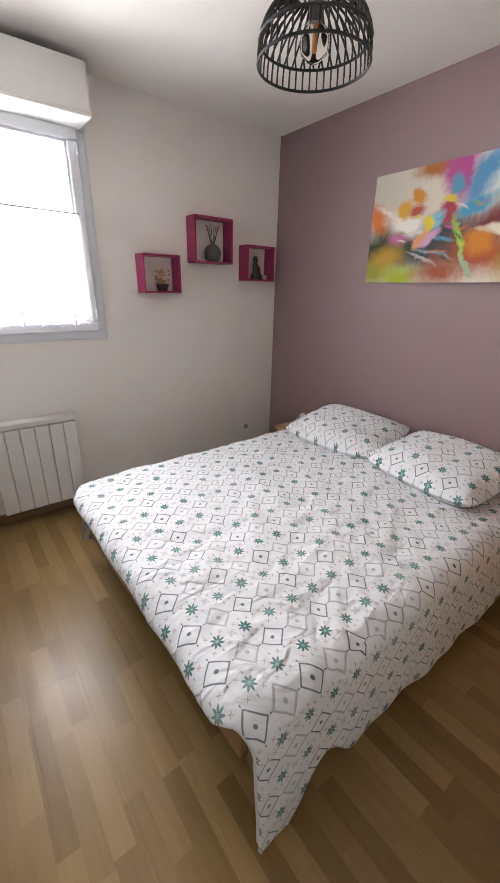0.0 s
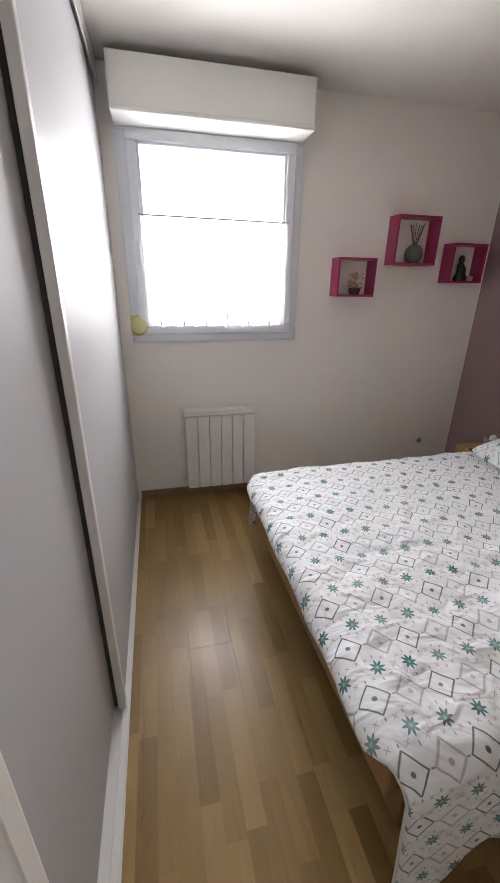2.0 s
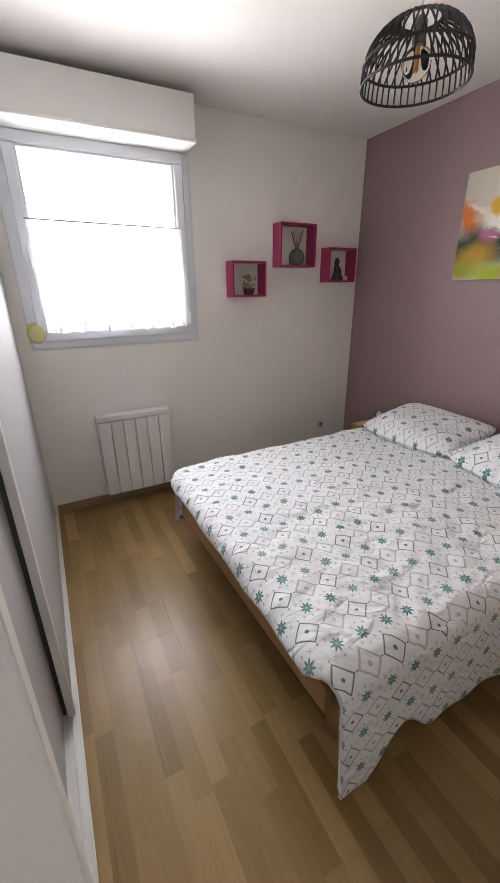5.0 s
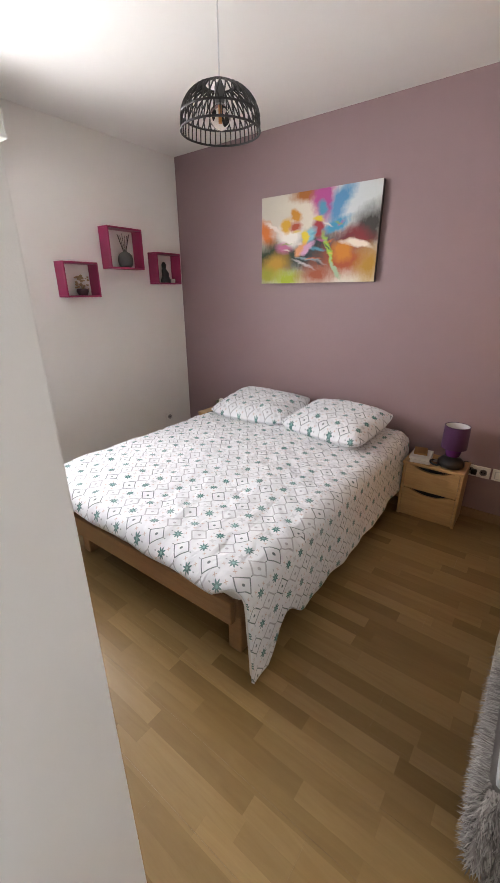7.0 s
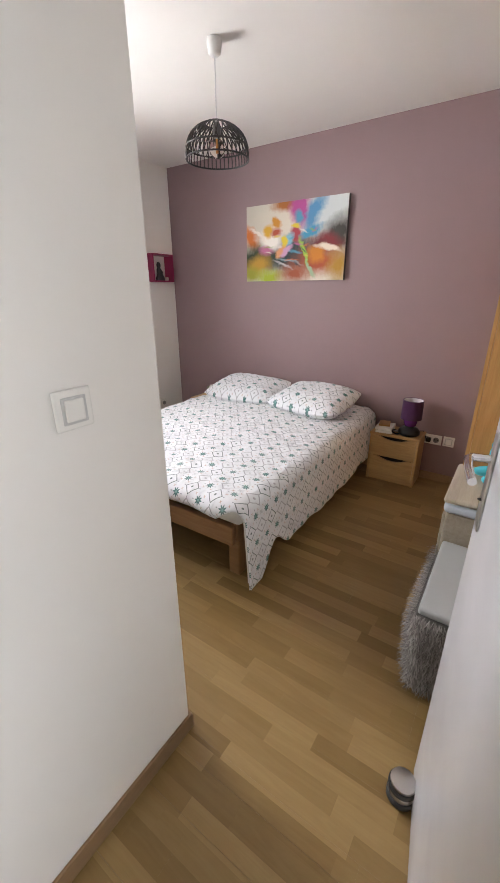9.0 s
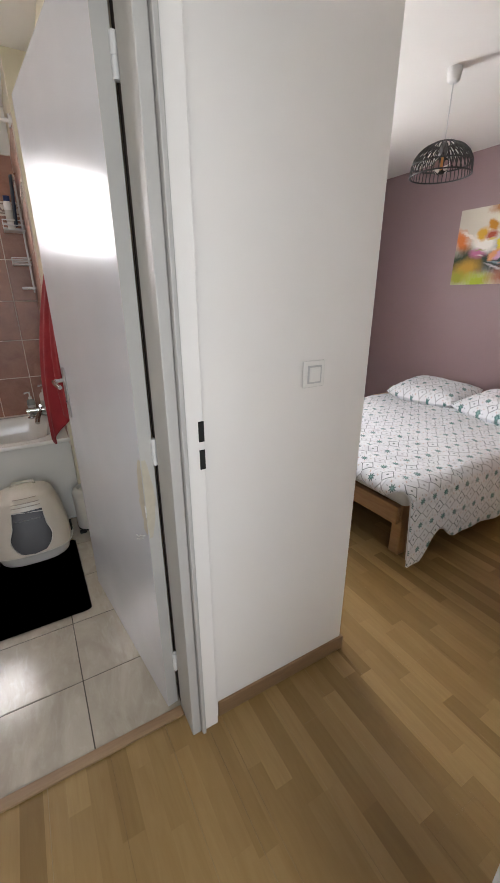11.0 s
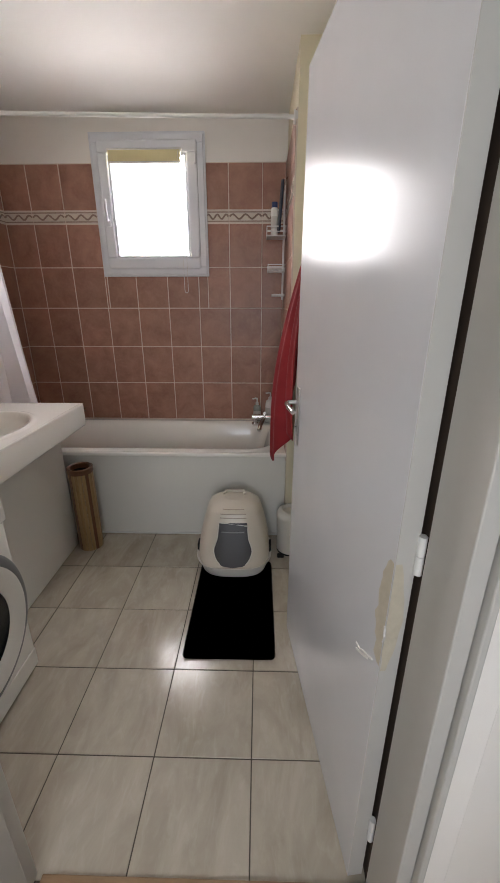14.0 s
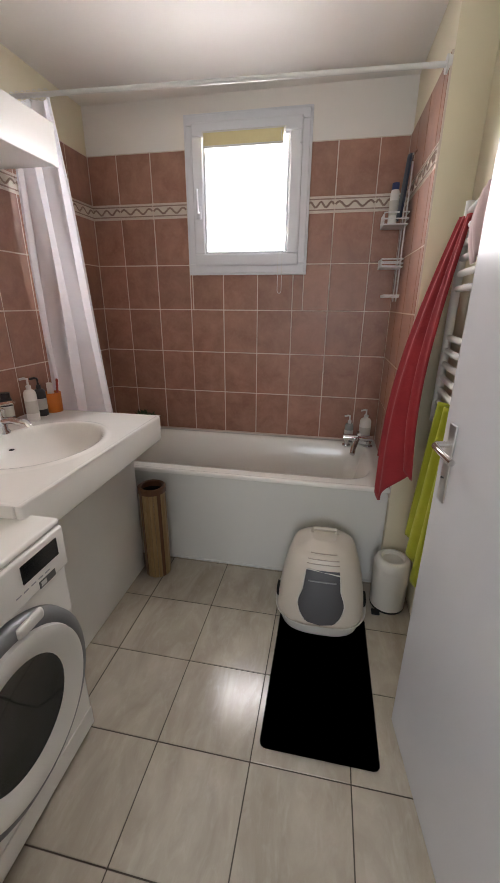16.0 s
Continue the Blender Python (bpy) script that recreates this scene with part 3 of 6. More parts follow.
def duvet_at(u, v):
    s0 = u * 1.0
    sm = s0 * DL
    near = 0.435 + 0.070 * max(0.0, min(1.0, (0.20 - sm) / 0.09)) - 0.085 * bump(sm, 0.26, 0.07) - 0.02 * math.sin(s0 * 9) * s0
    far = 0.34 + 0.02 * math.sin(s0 * 11) + 0.09 * max(0.0, 1 - sm / 0.35)
    t = -near + v * (near + DW + far)
    k = max(0.0, min(1.0, (t + 0.02) / 0.10))
    kf = max(0.0, min(1.0, (DW + 0.02 - t) / 0.10))
    foot = 0.045 * kf + (0.060 + 0.012 * math.sin(t * 8.5 + 0.6) + 0.008 * math.sin(t * 21)) * k * kf
    s = -foot + u * (DL + foot)
    ox, dnx = fall(-s, 0.055, -0.7)
    x = DX - ox
    if t < DW / 2:
        oy, dny = fall(-t, 0.07, 0.055)
        y = DY - oy
    else:
        oy, dny = fall(t - DW, 0.07, 0.02)
        y = DY + DW + oy
    drop = dnx + dny if min(dnx, dny) <= 0 else math.hypot(dnx, dny)
    z = DZ - drop
    n1 = noise.noise((s * 3.1, t * 3.1, 0.3))
    n2 = noise.noise((s * 9 + 4, t * 7, 1.7))
    n3 = abs(noise.noise((s * 5.5 + t * 2, t * 9 - s * 3, 5.1)))
    if drop < 0.03:
        z += 0.014 * n1 + 0.007 * n2 - 0.018 * n3 + 0.012 * math.sin(min(1, max(0, t / DW)) * math.pi)
    for te in (-t, t - DW):
        z -= 0.22 * max(0.0, math.hypot(max(0.0, 0.10 - max(s, 0)), max(0.0, min(te, 0) + 0.10)) - 0.10) if drop < 0.12 else 0
    if drop < 0.05:
        cr = noise.noise((s * 2.2 + t * 5.5, s * 4.5 - t * 1.5, 8.2))
        z += 0.006 * max(0.0, 1 - abs(cr) * 6) * bump(s, 1.0, 0.8)
    depth = max(0.0, drop - 0.08)
    wave = math.sin(s * 13 + 0.8 + 1.3 * n1) + 0.5 * math.sin(s * 29 + 2)
    if t < 0:
        y += (0.022 * wave + 0.012 * n2) * min(depth, 0.3)
        x += 0.03 * n2 * depth + 0.024 * min(1.0, -t / 0.12)
        if s < 0.1:
            x += 0.16 * depth * (0.1 - s)
    elif t > DW:
        y += 0.05 * wave * depth
        x -= 0.05 * depth * (1 if s < 0.1 else 0)
    if s < 0:
        x -= 0.02 * math.sin(t * 17 + n1) * min(dnx, 0.1) * 3
    return (x, y, max(z, 0.012)), (s + 0.1996, t + 0.047)


dv = thing("duvet", "white duvet printed with teal stars and grey lozenges", "duvet", (0, 0, 0))
part("cover", cloth(duvet_at, 150, 170, -0.012), M["linen"], dv, smooth=180)
hem = [duvet_at(0.0, 0.02 + 0.96 * i / 120)[0] for i in range(121)]
part("hem", tube([(q[0] - 0.001, q[1], q[2] - 0.002) for q in hem], 0.0045, 6), fabric("white_hem_cotton", (0.74, 0.72, 0.70)), dv, "white stitched hem", smooth=180)


def pillow(at, rz, tilt, seed, size=(0.54, 0.66), h=0.085):
    p = thing("pillow", "plump pillow in a star-printed white cotton case", "pillow", at, 0, "pillows on the bed")
    p.matrix_world = pose(*at, 0, tilt, rz)

    def side(sign):
        def fn(u, v):
            a, c = 2 * u - 1, 2 * v - 1
            f = max(0.0, (1 - abs(a) ** 3.2)) ** 0.62 * max(0.0, (1 - abs(c) ** 3.2)) ** 0.62
            x = a * size[0] / 2 * (1 - 0.03 * (1 - c * c) * abs(a) - 0.09 * c ** 6)
            y = c * size[1] / 2 * (1 - 0.03 * (1 - a * a) * abs(c) - 0.09 * a ** 6)
            n = noise.noise((a * 2 + seed, c * 2, seed)) * 0.022 + noise.noise((a * 6, c * 6 + seed, 2)) * 0.008
            z = sign * (h * f + n * f * (1 if sign > 0 else 0.3)) + 0.02 * (a * a * c * c)
            return (x, y, z + h * 0.8), (x * 0.95 + seed, y * 0.95 + 0.03)
        return fn
    b = cloth(side(1), 34, 38, 0)
    merge(b, cloth(side(-1), 24, 28, 0))
    bmesh.ops.recalc_face_normals(b, faces=b.faces[:])
    part("case", b, M["linen"], p, smooth=180)
    return p


pillow((2.26, 1.76, 0.535), 5, -8, 0.3, (0.54, 0.70), 0.10)
pillow((2.24, 1.09, 0.542), -7, -9, 1.9, (0.54, 0.66), 0.10)

# ---------- canvas painting ----------
def painting_material():
    k = Mat("abstract_oil_painting")
    u, v, _ = k.split(k.n("ShaderNodeUVMap").outputs[0])
    n1 = k.noise(k.join(u, v, 0.0), 5.0, 4, 0.6)
    n2 = k.noise(k.join(u, v, 7.0), 5.0, 4, 0.6)
    streak = k.noise(k.mapped(k.join(u, v), (40, 9, 1), rot=(0, 0, 0.7)), 1.0, 4, 0.7, 0.6)
    u2 = k.math("ADD", u, k.math("MULTIPLY_ADD", n1, 0.16, -0.08))
    v2 = k.math("ADD", v, k.math("MULTIPLY_ADD", n2, 0.16, -0.08))
    state = [k.mix(k.span(u2, 0.0, 0.5), (0.52, 0.47, 0.39), (0.66, 0.60, 0.50))]

    def dab(cx, cy, rx, ry, deg, colour, soft=0.35, most=1.0):
        a = radians(deg)
        x, y = k.math("SUBTRACT", u2, cx), k.math("SUBTRACT", v2, cy)
        p = k.math("DIVIDE", k.math("ADD", k.math("MULTIPLY", x, math.cos(a)), k.math("MULTIPLY", y, math.sin(a))), rx)
        q = k.math("DIVIDE", k.math("SUBTRACT", k.math("MULTIPLY", y, math.cos(a)), k.math("MULTIPLY", x, math.sin(a))), ry)
        d = k.math("SQRT", k.math("ADD", k.math("MULTIPLY", p, p), k.math("MULTIPLY", q, q)))
        m = k.span(k.math("ADD", d, k.math("MULTIPLY_ADD", streak, 0.5, -0.25)), 1 - soft, 1 + soft, most, 0.0)
        state[0] = k.mix(m, state[0], colour)
    dab(0.85, 0.85, 0.22, 0.30, 0, (0.60, 0.63, 0.62), 0.5)
    dab(0.42, 0.97, 0.14, 0.08, 0, (0.36, 0.12, 0.02), 0.4)
    dab(0.57, 0.88, 0.10, 0.20, 0, (0.42, 0.07, 0.24), 0.35)
    dab(0.70, 0.82, 0.06, 0.26, -18, (0.09, 0.26, 0.46), 0.5)
    dab(0.92, 0.53, 0.14, 0.24, -20, (0.05, 0.045, 0.04), 0.5)
    dab(0.80, 0.48, 0.16, 0.10, -10, (0.20, 0.025, 0.03), 0.5)
    dab(0.05, 0.58, 0.06, 0.16, 20, (0.60, 0.16, 0.03), 0.5)
    dab(0.48, 0.34, 0.30, 0.22, 0, (0.030, 0.045, 0.052), 0.4)
    dab(0.12, 0.30, 0.24, 0.18, 20, (0.035, 0.05, 0.025), 0.45)
    dab(0.13, 0.20, 0.11, 0.15, -25, (0.46, 0.26, 0.03), 0.5)
    dab(0.05, 0.09, 0.08, 0.10, 0, (0.30, 0.30, 0.03), 0.6)
    dab(0.26, 0.05, 0.13, 0.10, 10, (0.36, 0.42, 0.03), 0.5)
    dab(0.52, 0.09, 0.14, 0.11, 0, (0.34, 0.09, 0.04), 0.6)
    dab(0.76, 0.25, 0.20, 0.16, -20, (0.36, 0.08, 0.03), 0.5)
    dab(0.74, 0.35, 0.08, 0.11, 10, (0.56, 0.20, 0.02), 0.4)
    dab(0.95, 0.16, 0.09, 0.18, 0, (0.40, 0.22, 0.03), 0.6)
    dab(0.28, 0.55, 0.11, 0.12, 20, (0.78, 0.74, 0.68), 0.4)
    dab(0.22, 0.42, 0.07, 0.06, 0, (0.46, 0.14, 0.26), 0.5)
    dab(0.33, 0.76, 0.045, 0.07, 20, (0.52, 0.22, 0.02), 0.3)
    dab(0.25, 0.66, 0.06, 0.07, 0, (0.60, 0.33, 0.03), 0.35)
    dab(0.34, 0.63, 0.04, 0.06, 0, (0.38, 0.07, 0.03), 0.4)
    dab(0.52, 0.60, 0.06, 0.12, 10, (0.34, 0.04, 0.05), 0.35)
    dab(0.55, 0.80, 0.045, 0.08, 0, (0.08, 0.28, 0.42), 0.35)
    dab(0.68, 0.62, 0.12, 0.055, 35, (0.06, 0.28, 0.46), 0.3)
    dab(0.45, 0.53, 0.04, 0.09, -10, (0.22, 0.46, 0.56), 0.35)
    dab(0.51, 0.71, 0.06, 0.03, -25, (0.66, 0.50, 0.04), 0.3)
    dab(0.41, 0.50, 0.025, 0.09, -8, (0.70, 0.54, 0.04), 0.3)
    dab(0.38, 0.38, 0.05, 0.08, -15, (0.66, 0.30, 0.14), 0.3)
    dab(0.44, 0.38, 0.04, 0.07, -25, (0.58, 0.32, 0.48), 0.3)
    dab(0.62, 0.36, 0.022, 0.17, 16, (0.30, 0.52, 0.06), 0.3)
    dab(0.69, 0.15, 0.016, 0.12, 22, (0.32, 0.44, 0.28), 0.35)
    dab(0.84, 0.41, 0.12, 0.03, -28, (0.74, 0.66, 0.55), 0.35)
    dab(0.13, 0.62, 0.11, 0.016, -42, (0.74, 0.66, 0.58), 0.4, 0.9)
    dab(0.47, 0.25, 0.10, 0.012, -20, (0.36, 0.50, 0.54), 0.8, 0.7)
    dab(0.40, 0.22, 0.09, 0.010, -30, (0.66, 0.60, 0.62), 0.8, 0.7)
    rs = random.Random(21)
    tints = ((0.70, 0.62, 0.54), (0.04, 0.05, 0.06), (0.55, 0.14, 0.05), (0.10, 0.32, 0.44), (0.62, 0.46, 0.08), (0.46, 0.12, 0.26), (0.24, 0.36, 0.10))
    for i in range(16):
        a, r_ = rs.uniform(0, 6.28), rs.uniform(0.05, 0.36)
        dab(0.47 + r_ * math.cos(a), 0.45 + 0.85 * r_ * math.sin(a), rs.uniform(0.02, 0.055), rs.uniform(0.006, 0.016), rs.uniform(-70, 70), tints[i % 7], 0.6, 0.8)
    k.set(colour=state[0], rough=0.6, spec=0.25)
    k.bump(k.math("ADD", streak, k.noise(k.join(u, v), 220, 1)), 0.12, 0.003)
    return k.m


pt = thing("canvas_painting", "frameless abstract canvas painting in bright splashes on the mauve wall", "painting", (X_EAST, 1.505, 1.537))
b = box(-0.037, -0.001, -0.462, 0.462, 0.0, 0.593, 0.002)
part("stretcher", b, plain("dark_canvas_edge", (0.06, 0.05, 0.05), 0.8), pt)
b = sheet(lambda u, v: (-0.0385, 0.463 - 0.926 * u, 0.593 * v), 2, 2, 0.0)
part("canvas", b, painting_material(), pt)

# ---------- box shelves and what stands in them ----------
M["magenta"] = plain("magenta_lacquer", (0.30, 0.018, 0.085), 0.38, vary=0.05)


def box_shelf(x0, x1, z0, z1, d=0.115, t=0.013):
    s = thing("box_shelf", "square magenta box shelf on the white wall", "shelf", ((x0 + x1) / 2, W_NORTH - 0.001, z0), 0, "magenta box shelves")
    hw, h = (x1 - x0) / 2, z1 - z0
    part("top_board", box(-hw, hw, -d, 0, h - t, h, 0.0015), M["magenta"], s)
    part("bottom_board", box(-hw, hw, -d, 0, 0, t, 0.0015), M["magenta"], s)
    part("side_board", box(-hw, -hw + t, -d, 0, t, h - t, 0.0015), M["magenta"], s)
    part("side_board", box(hw - t, hw, -d, 0, t, h - t, 0.0015), M["magenta"], s)
    return (x0 + x1) / 2, W_NORTH - d / 2, z0 + t


p1 = box_shelf(1.352, 1.625, 1.445, 1.685)
p2 = box_shelf(1.742, 2.06, 1.65, 1.945)
p3 = box_shelf(2.195, 2.465, 1.543, 1.795)
rng = random.Random(11)
d = thing("dried_flower_bowl", "small dark bowl of dried beige flowers", "ornament", (p1[0] + 0.02, p1[1], p1[2]))
part("bowl", lathe([(0.0, 0.0), (0.032, 0.0), (0.043, 0.03), (0.040, 0.045), (0.036, 0.045), (0.0, 0.03)], 20), plain("dark_red_bowl", (0.05, 0.012, 0.018), 0.35), d, smooth=50)
b = bmesh.new()
for i in range(46):
    a, r, z = rng.uniform(0, 6.28), rng.uniform(0, 0.055), rng.uniform(0.045, 0.135)
    c0 = Vector((r * math.cos(a), 0.6 * r * math.sin(a), z))
    s0 = rng.uniform(0.006, 0.013)
    bb = bmesh.new()
    bmesh.ops.create_icosphere(bb, subdivisions=1, radius=s0)
    for q in bb.verts:
        q.co = Vector((q.co.x, q.co.y, q.co.z * rng.uniform(0.4, 0.9))) + c0
    merge(b, bb)
fl1 = part("flowers", b, plain("dried_flower", (0.42, 0.30, 0.16), 0.8, vary=0.3), d, "dried beige blossoms")
fl1["kind"] = "stuff"
d = thing("reed_diffuser", "round grey stone vase with dark scent reeds", "diffuser", (p2[0] + 0.02, p2[1] - 0.002, p2[2]))
part("vase", lathe([(0.0, 0.0), (0.036, 0.0), (0.054, 0.02), (0.060, 0.05), (0.054, 0.085), (0.036, 0.108), (0.016, 0.116), (0.016, 0.126), (0.011, 0.126), (0.011, 0.10), (0.0, 0.10)], 28), plain("grey_stone", (0.11, 0.115, 0.105), 0.65, vary=0.25, bump=0.1), d, smooth=50)
for i in range(8):
    a = i / 8 * 6.28 + 0.3
    part("reed", tube([(0.003 * math.cos(a), 0.003 * math.sin(a), 0.09), (0.055 * math.cos(a), 0.022 * math.sin(a), 0.235 + 0.01 * math.sin(i * 3))], 0.0022, 6), plain("dark_reed", (0.05, 0.04, 0.032), 0.8) if i == 0 else bpy.data.materials["dark_reed"], d)
b = lathe([(0.0, 0.0), (0.05, 0.0), (0.052, 0.02), (0.035, 0.05), (0.034, 0.08), (0.025, 0.105), (0.017, 0.115), (0.022, 0.13), (0.023, 0.145), (0.015, 0.165), (0.0, 0.17)], 18, at=(p3[0], p3[1], p3[2]))
for q in b.verts:
    if q.co.z > p3[2] + 0.1:
        q.co.x -= 0.012
    q.co.y = p3[1] + (q.co.y - p3[1]) * 0.75
solid("figurine", b, plain("black_resin", (0.014, 0.013, 0.013), 0.35), "black resin seated figurine on a box shelf", "figurine", smooth=60)
solid("candle_holder", lathe([(0.0, 0), (0.02, 0), (0.024, 0.02), (0.021, 0.032), (0.017, 0.032), (0.0, 0.02)], 16, at=(p3[0] + 0.062, p3[1] - 0.02, p3[2])), plain("beige_ceramic", (0.5, 0.45, 0.38), 0.4), "small beige ceramic candle holder", "candle holder", smooth=50)

# ---------- electric radiator ----------
r = thing("radiator", "white electric panel radiator under the window", "radiator", (0.564, W_NORTH, 0.105))
b = box(-0.252, 0.252, -0.085, -0.02, 0.012, 0.575, 0.006)
part("body", b, M["radiator"], r)
for i in range(6):
    x = -0.248 + i * 0.0828
    part("front_panel", box(x + 0.0025, x + 0.0805, -0.108, -0.086, 0.0, 0.552, 0.003), M["radiator"], r)
part("top_grille", box(-0.255, 0.255, -0.108, -0.018, 0.556, 0.592, 0.006), M["radiator"], r)
part("control", box(0.195, 0.235, -0.085, -0.045, 0.592, 0.598, 0.002), M["shutter"], r)
for x in (-0.17, 0.17):
    part("bracket", box(x - 0.015, x + 0.015, -0.02, 0.0, 0.1, 0.5), M["radiator"], r)
part("valve_knob", lathe([(0, 0), (0.012, 0), (0.012, 0.03), (0, 0.03)], 12, at=(-0.262, -0.06, 0.03)), M["radiator"], r, smooth=40)


# ---------- sockets and switches ----------
# grey of the rocker surround carries the shade along the switch's edges
M["switch_grey"] = plain("grey_switch_edge_shade", (0.56, 0.55, 0.53), 0.5)


def wall_plate(name, label, at, face, kind_, n=1):
    """A square plate; face is the direction in which it looks."""
    rz = {"-y": 0, "-x": -90}[face]
    p = thing(name, label, "switch" if kind_ == "switch" else "socket", at, rz)
    for i in range(n):
        ox = i * 0.072
        part("plate", box(ox - 0.04, ox + 0.04 if i == n - 1 else ox + 0.032, -0.009, 0.0, -0.04, 0.04, 0.004), M["enamel"], p)
        if kind_ == "switch":
            part("rocker", box(ox - 0.020, ox + 0.020, -0.0145, -0.008, -0.023, 0.021, 0.003), M["enamel"], p)
            part("rocker_surround", box(ox - 0.026, ox + 0.026, -0.0105, -0.008, -0.028, 0.026, 0.002), M["switch_grey"], p)
        else:
            bb = lathe([(0.0, 0.0), (0.017, 0.0), (0.018, 0.005), (0.022, 0.005), (0.022, 0.0), (0.0, 0.0)], 22)
            bmesh.ops.rotate(bb, verts=bb.verts[:], cent=(0, 0, 0), matrix=Matrix.Rotation(radians(90), 3, "X"))
            bmesh.ops.translate(bb, verts=bb.verts[:], vec=(ox, -0.0092, 0))
            w = part("well", bb, plain("grey_socket_well", (0.30, 0.29, 0.27), 0.5), p, smooth=40)
            for sx in (-0.0095, 0.0095):
                part("contact_hole", box(ox + sx - 0.003, ox + sx + 0.003, -0.0105, -0.0091, -0.003, 0.003), M["dark"], w)
    return p


wall_plate("wall_socket", "white wall socket low on the white wall", (2.284, W_NORTH, 0.30), "-y", "socket")
wall_plate("wall_socket", "white double wall socket beside the nightstand", (X_EAST - 0.001, 0.245, 0.35), "-x", "socket", 2)
wall_plate("light_switch", "white square light switch low on the mauve wall", (X_EAST - 0.001, 0.083, 0.352), "-x", "switch")
wall_plate("light_switch", "white square light switch beside the doorway", (-0.212, 0.477, 1.238), "-y", "switch")

# ---------- nightstands ----------
M["pine"] = wood("lacquered_pine", (0.40, 0.23, 0.085), (0.56, 0.36, 0.16), 0.38, "y")


def nightstand(yc):
    n = thing("nightstand", "lacquered pine nightstand with two drawers", "nightstand", (2.455, yc, 0), 0, "nightstands beside the bed")
    w, dp, h = 0.37, 0.235, 0.405
    part("side_panel", box(-dp / 2, dp / 2, -w / 2, -w / 2 + 0.018, 0.0, h - 0.02, 0.002), M["pine"], n)
    part("side_panel", box(-dp / 2, dp / 2, w / 2 - 0.018, w / 2, 0.0, h - 0.02, 0.002), M["pine"], n)
    part("top_board", box(-dp / 2 - 0.006, dp / 2, -w / 2 - 0.004, w / 2 + 0.004, h - 0.02, h, 0.004), M["pine"], n)
    part("back_panel", box(dp / 2 - 0.01, dp / 2 - 0.001, -w / 2 + 0.018, w / 2 - 0.018, 0.03, h - 0.02), M["pine"], n)
    part("plinth", box(-dp / 2 + 0.012, -dp / 2 + 0.028, -w / 2 + 0.018, w / 2 - 0.018, 0.0, 0.035), M["pine"], n)
    part("inner_shadow", box(-dp / 2 + 0.022, -dp / 2 + 0.024, -w / 2 + 0.018, w / 2 - 0.018, 0.035, h - 0.02), M["dark"], n)
    for z0, z1 in ((0.038, 0.21), (0.215, h - 0.022)):
        b = bmesh.new()
        N = 24
        top = []
        for i in range(N + 1):
            y = -w / 2 + 0.020 + (w - 0.040) * i / N
            q = (i / N - 0.5) / 0.36
            dip = 0.030 * max(0.0, 1 - q * q)
            top.append((y, z1 - dip))
        fr = [b.verts.new((-dp / 2, y, z)) for y, z in top]
        lo = [b.verts.new((-dp / 2, y, z0)) for y, _ in top]
        for i in range(N):
            b.faces.new((fr[i], lo[i], lo[i + 1], fr[i + 1]))
        bmesh.ops.recalc_face_normals(b, faces=b.faces[:])
        if b.faces[0].normal.x > 0:
            bmesh.ops.reverse_faces(b, faces=b.faces[:])
        bmesh.ops.solidify(b, geom=b.faces[:], thickness=0.018)
        part("drawer_front", b, M["pine"], n)
    return n


nightstand(0.44)
nightstand(2.375)
NZ = 0.406
lamp = thing("table_lamp", "purple table lamp with a glossy black base", "lamp", (2.425, 0.355, NZ))
part("base", lathe([(0.0, 0.0), (0.062, 0.0), (0.072, 0.012), (0.070, 0.032), (0.05, 0.052), (0.028, 0.058), (0.026, 0.064), (0.0, 0.064)], 32), M["black_lacquer"], lamp, smooth=60)
part("neck", lathe([(0.0, 0.062), (0.036, 0.066), (0.042, 0.085), (0.046, 0.12), (0.0, 0.125)], 28), plain("violet_glass", (0.10, 0.02, 0.13), 0.2), lamp, smooth=60)
sh = lathe([(0.064, 0.115), (0.068, 0.115), (0.066, 0.245), (0.062, 0.245), (0.064, 0.115)], 36)
part("shade", sh, fabric("purple_shade_cloth", (0.060, 0.010, 0.060), sheen=0.1), lamp, "dark purple cloth shade", smooth=50)
part("shade_lining", lathe([(0.0635, 0.117), (0.0615, 0.243)], 36), plain("white_lining", (0.75, 0.74, 0.72), 0.8), lamp, smooth=60)
part("bulb", lathe([(0.0, 0.15), (0.012, 0.15), (0.024, 0.19), (0.02, 0.215), (0.0, 0.226)], 18), plain("white_bulb", (0.75, 0.73, 0.70), 0.3), lamp, smooth=60)
lamp.scale = (1.13, 1.13, 1.13)
part("cable", tube([(0.06, -0.02, 0.006), (0.10, -0.05, 0.004), (0.118, -0.073, 0.0035), (0.122, -0.083, -0.02), (0.118, -0.10, -0.05), (0.112, -0.112, -0.048)], 0.003), M["black_lacquer"], lamp)
part("plug", box(0.098, 0.128, -0.13, -0.098, -0.066, -0.034, 0.008, 3), M["black_lacquer"], lamp, "black mains plug in the wall socket", smooth=50)
for i, (z, dx_, dy_, a, col) in enumerate(((0.0, 0, 0, 6, (0.66, 0.64, 0.60)), (0.021, 0.004, 0.004, 3, (0.70, 0.68, 0.65)))):
    bk = thing("book", "white paperback lying on the nightstand", "book", (2.425 + dx_, 0.535 + dy_, NZ + z), a, "books on the nightstand")
    part("cover", box(-0.085, 0.085, -0.062, 0.062, 0.0, 0.020, 0.002), plain("white_card_%d" % i, col, 0.5), bk)
    part("pages", box(-0.083, 0.0855, -0.0605, 0.0625, 0.003, 0.017), plain("paper_edge_%d" % i, (0.58, 0.55, 0.48), 0.9), bk)
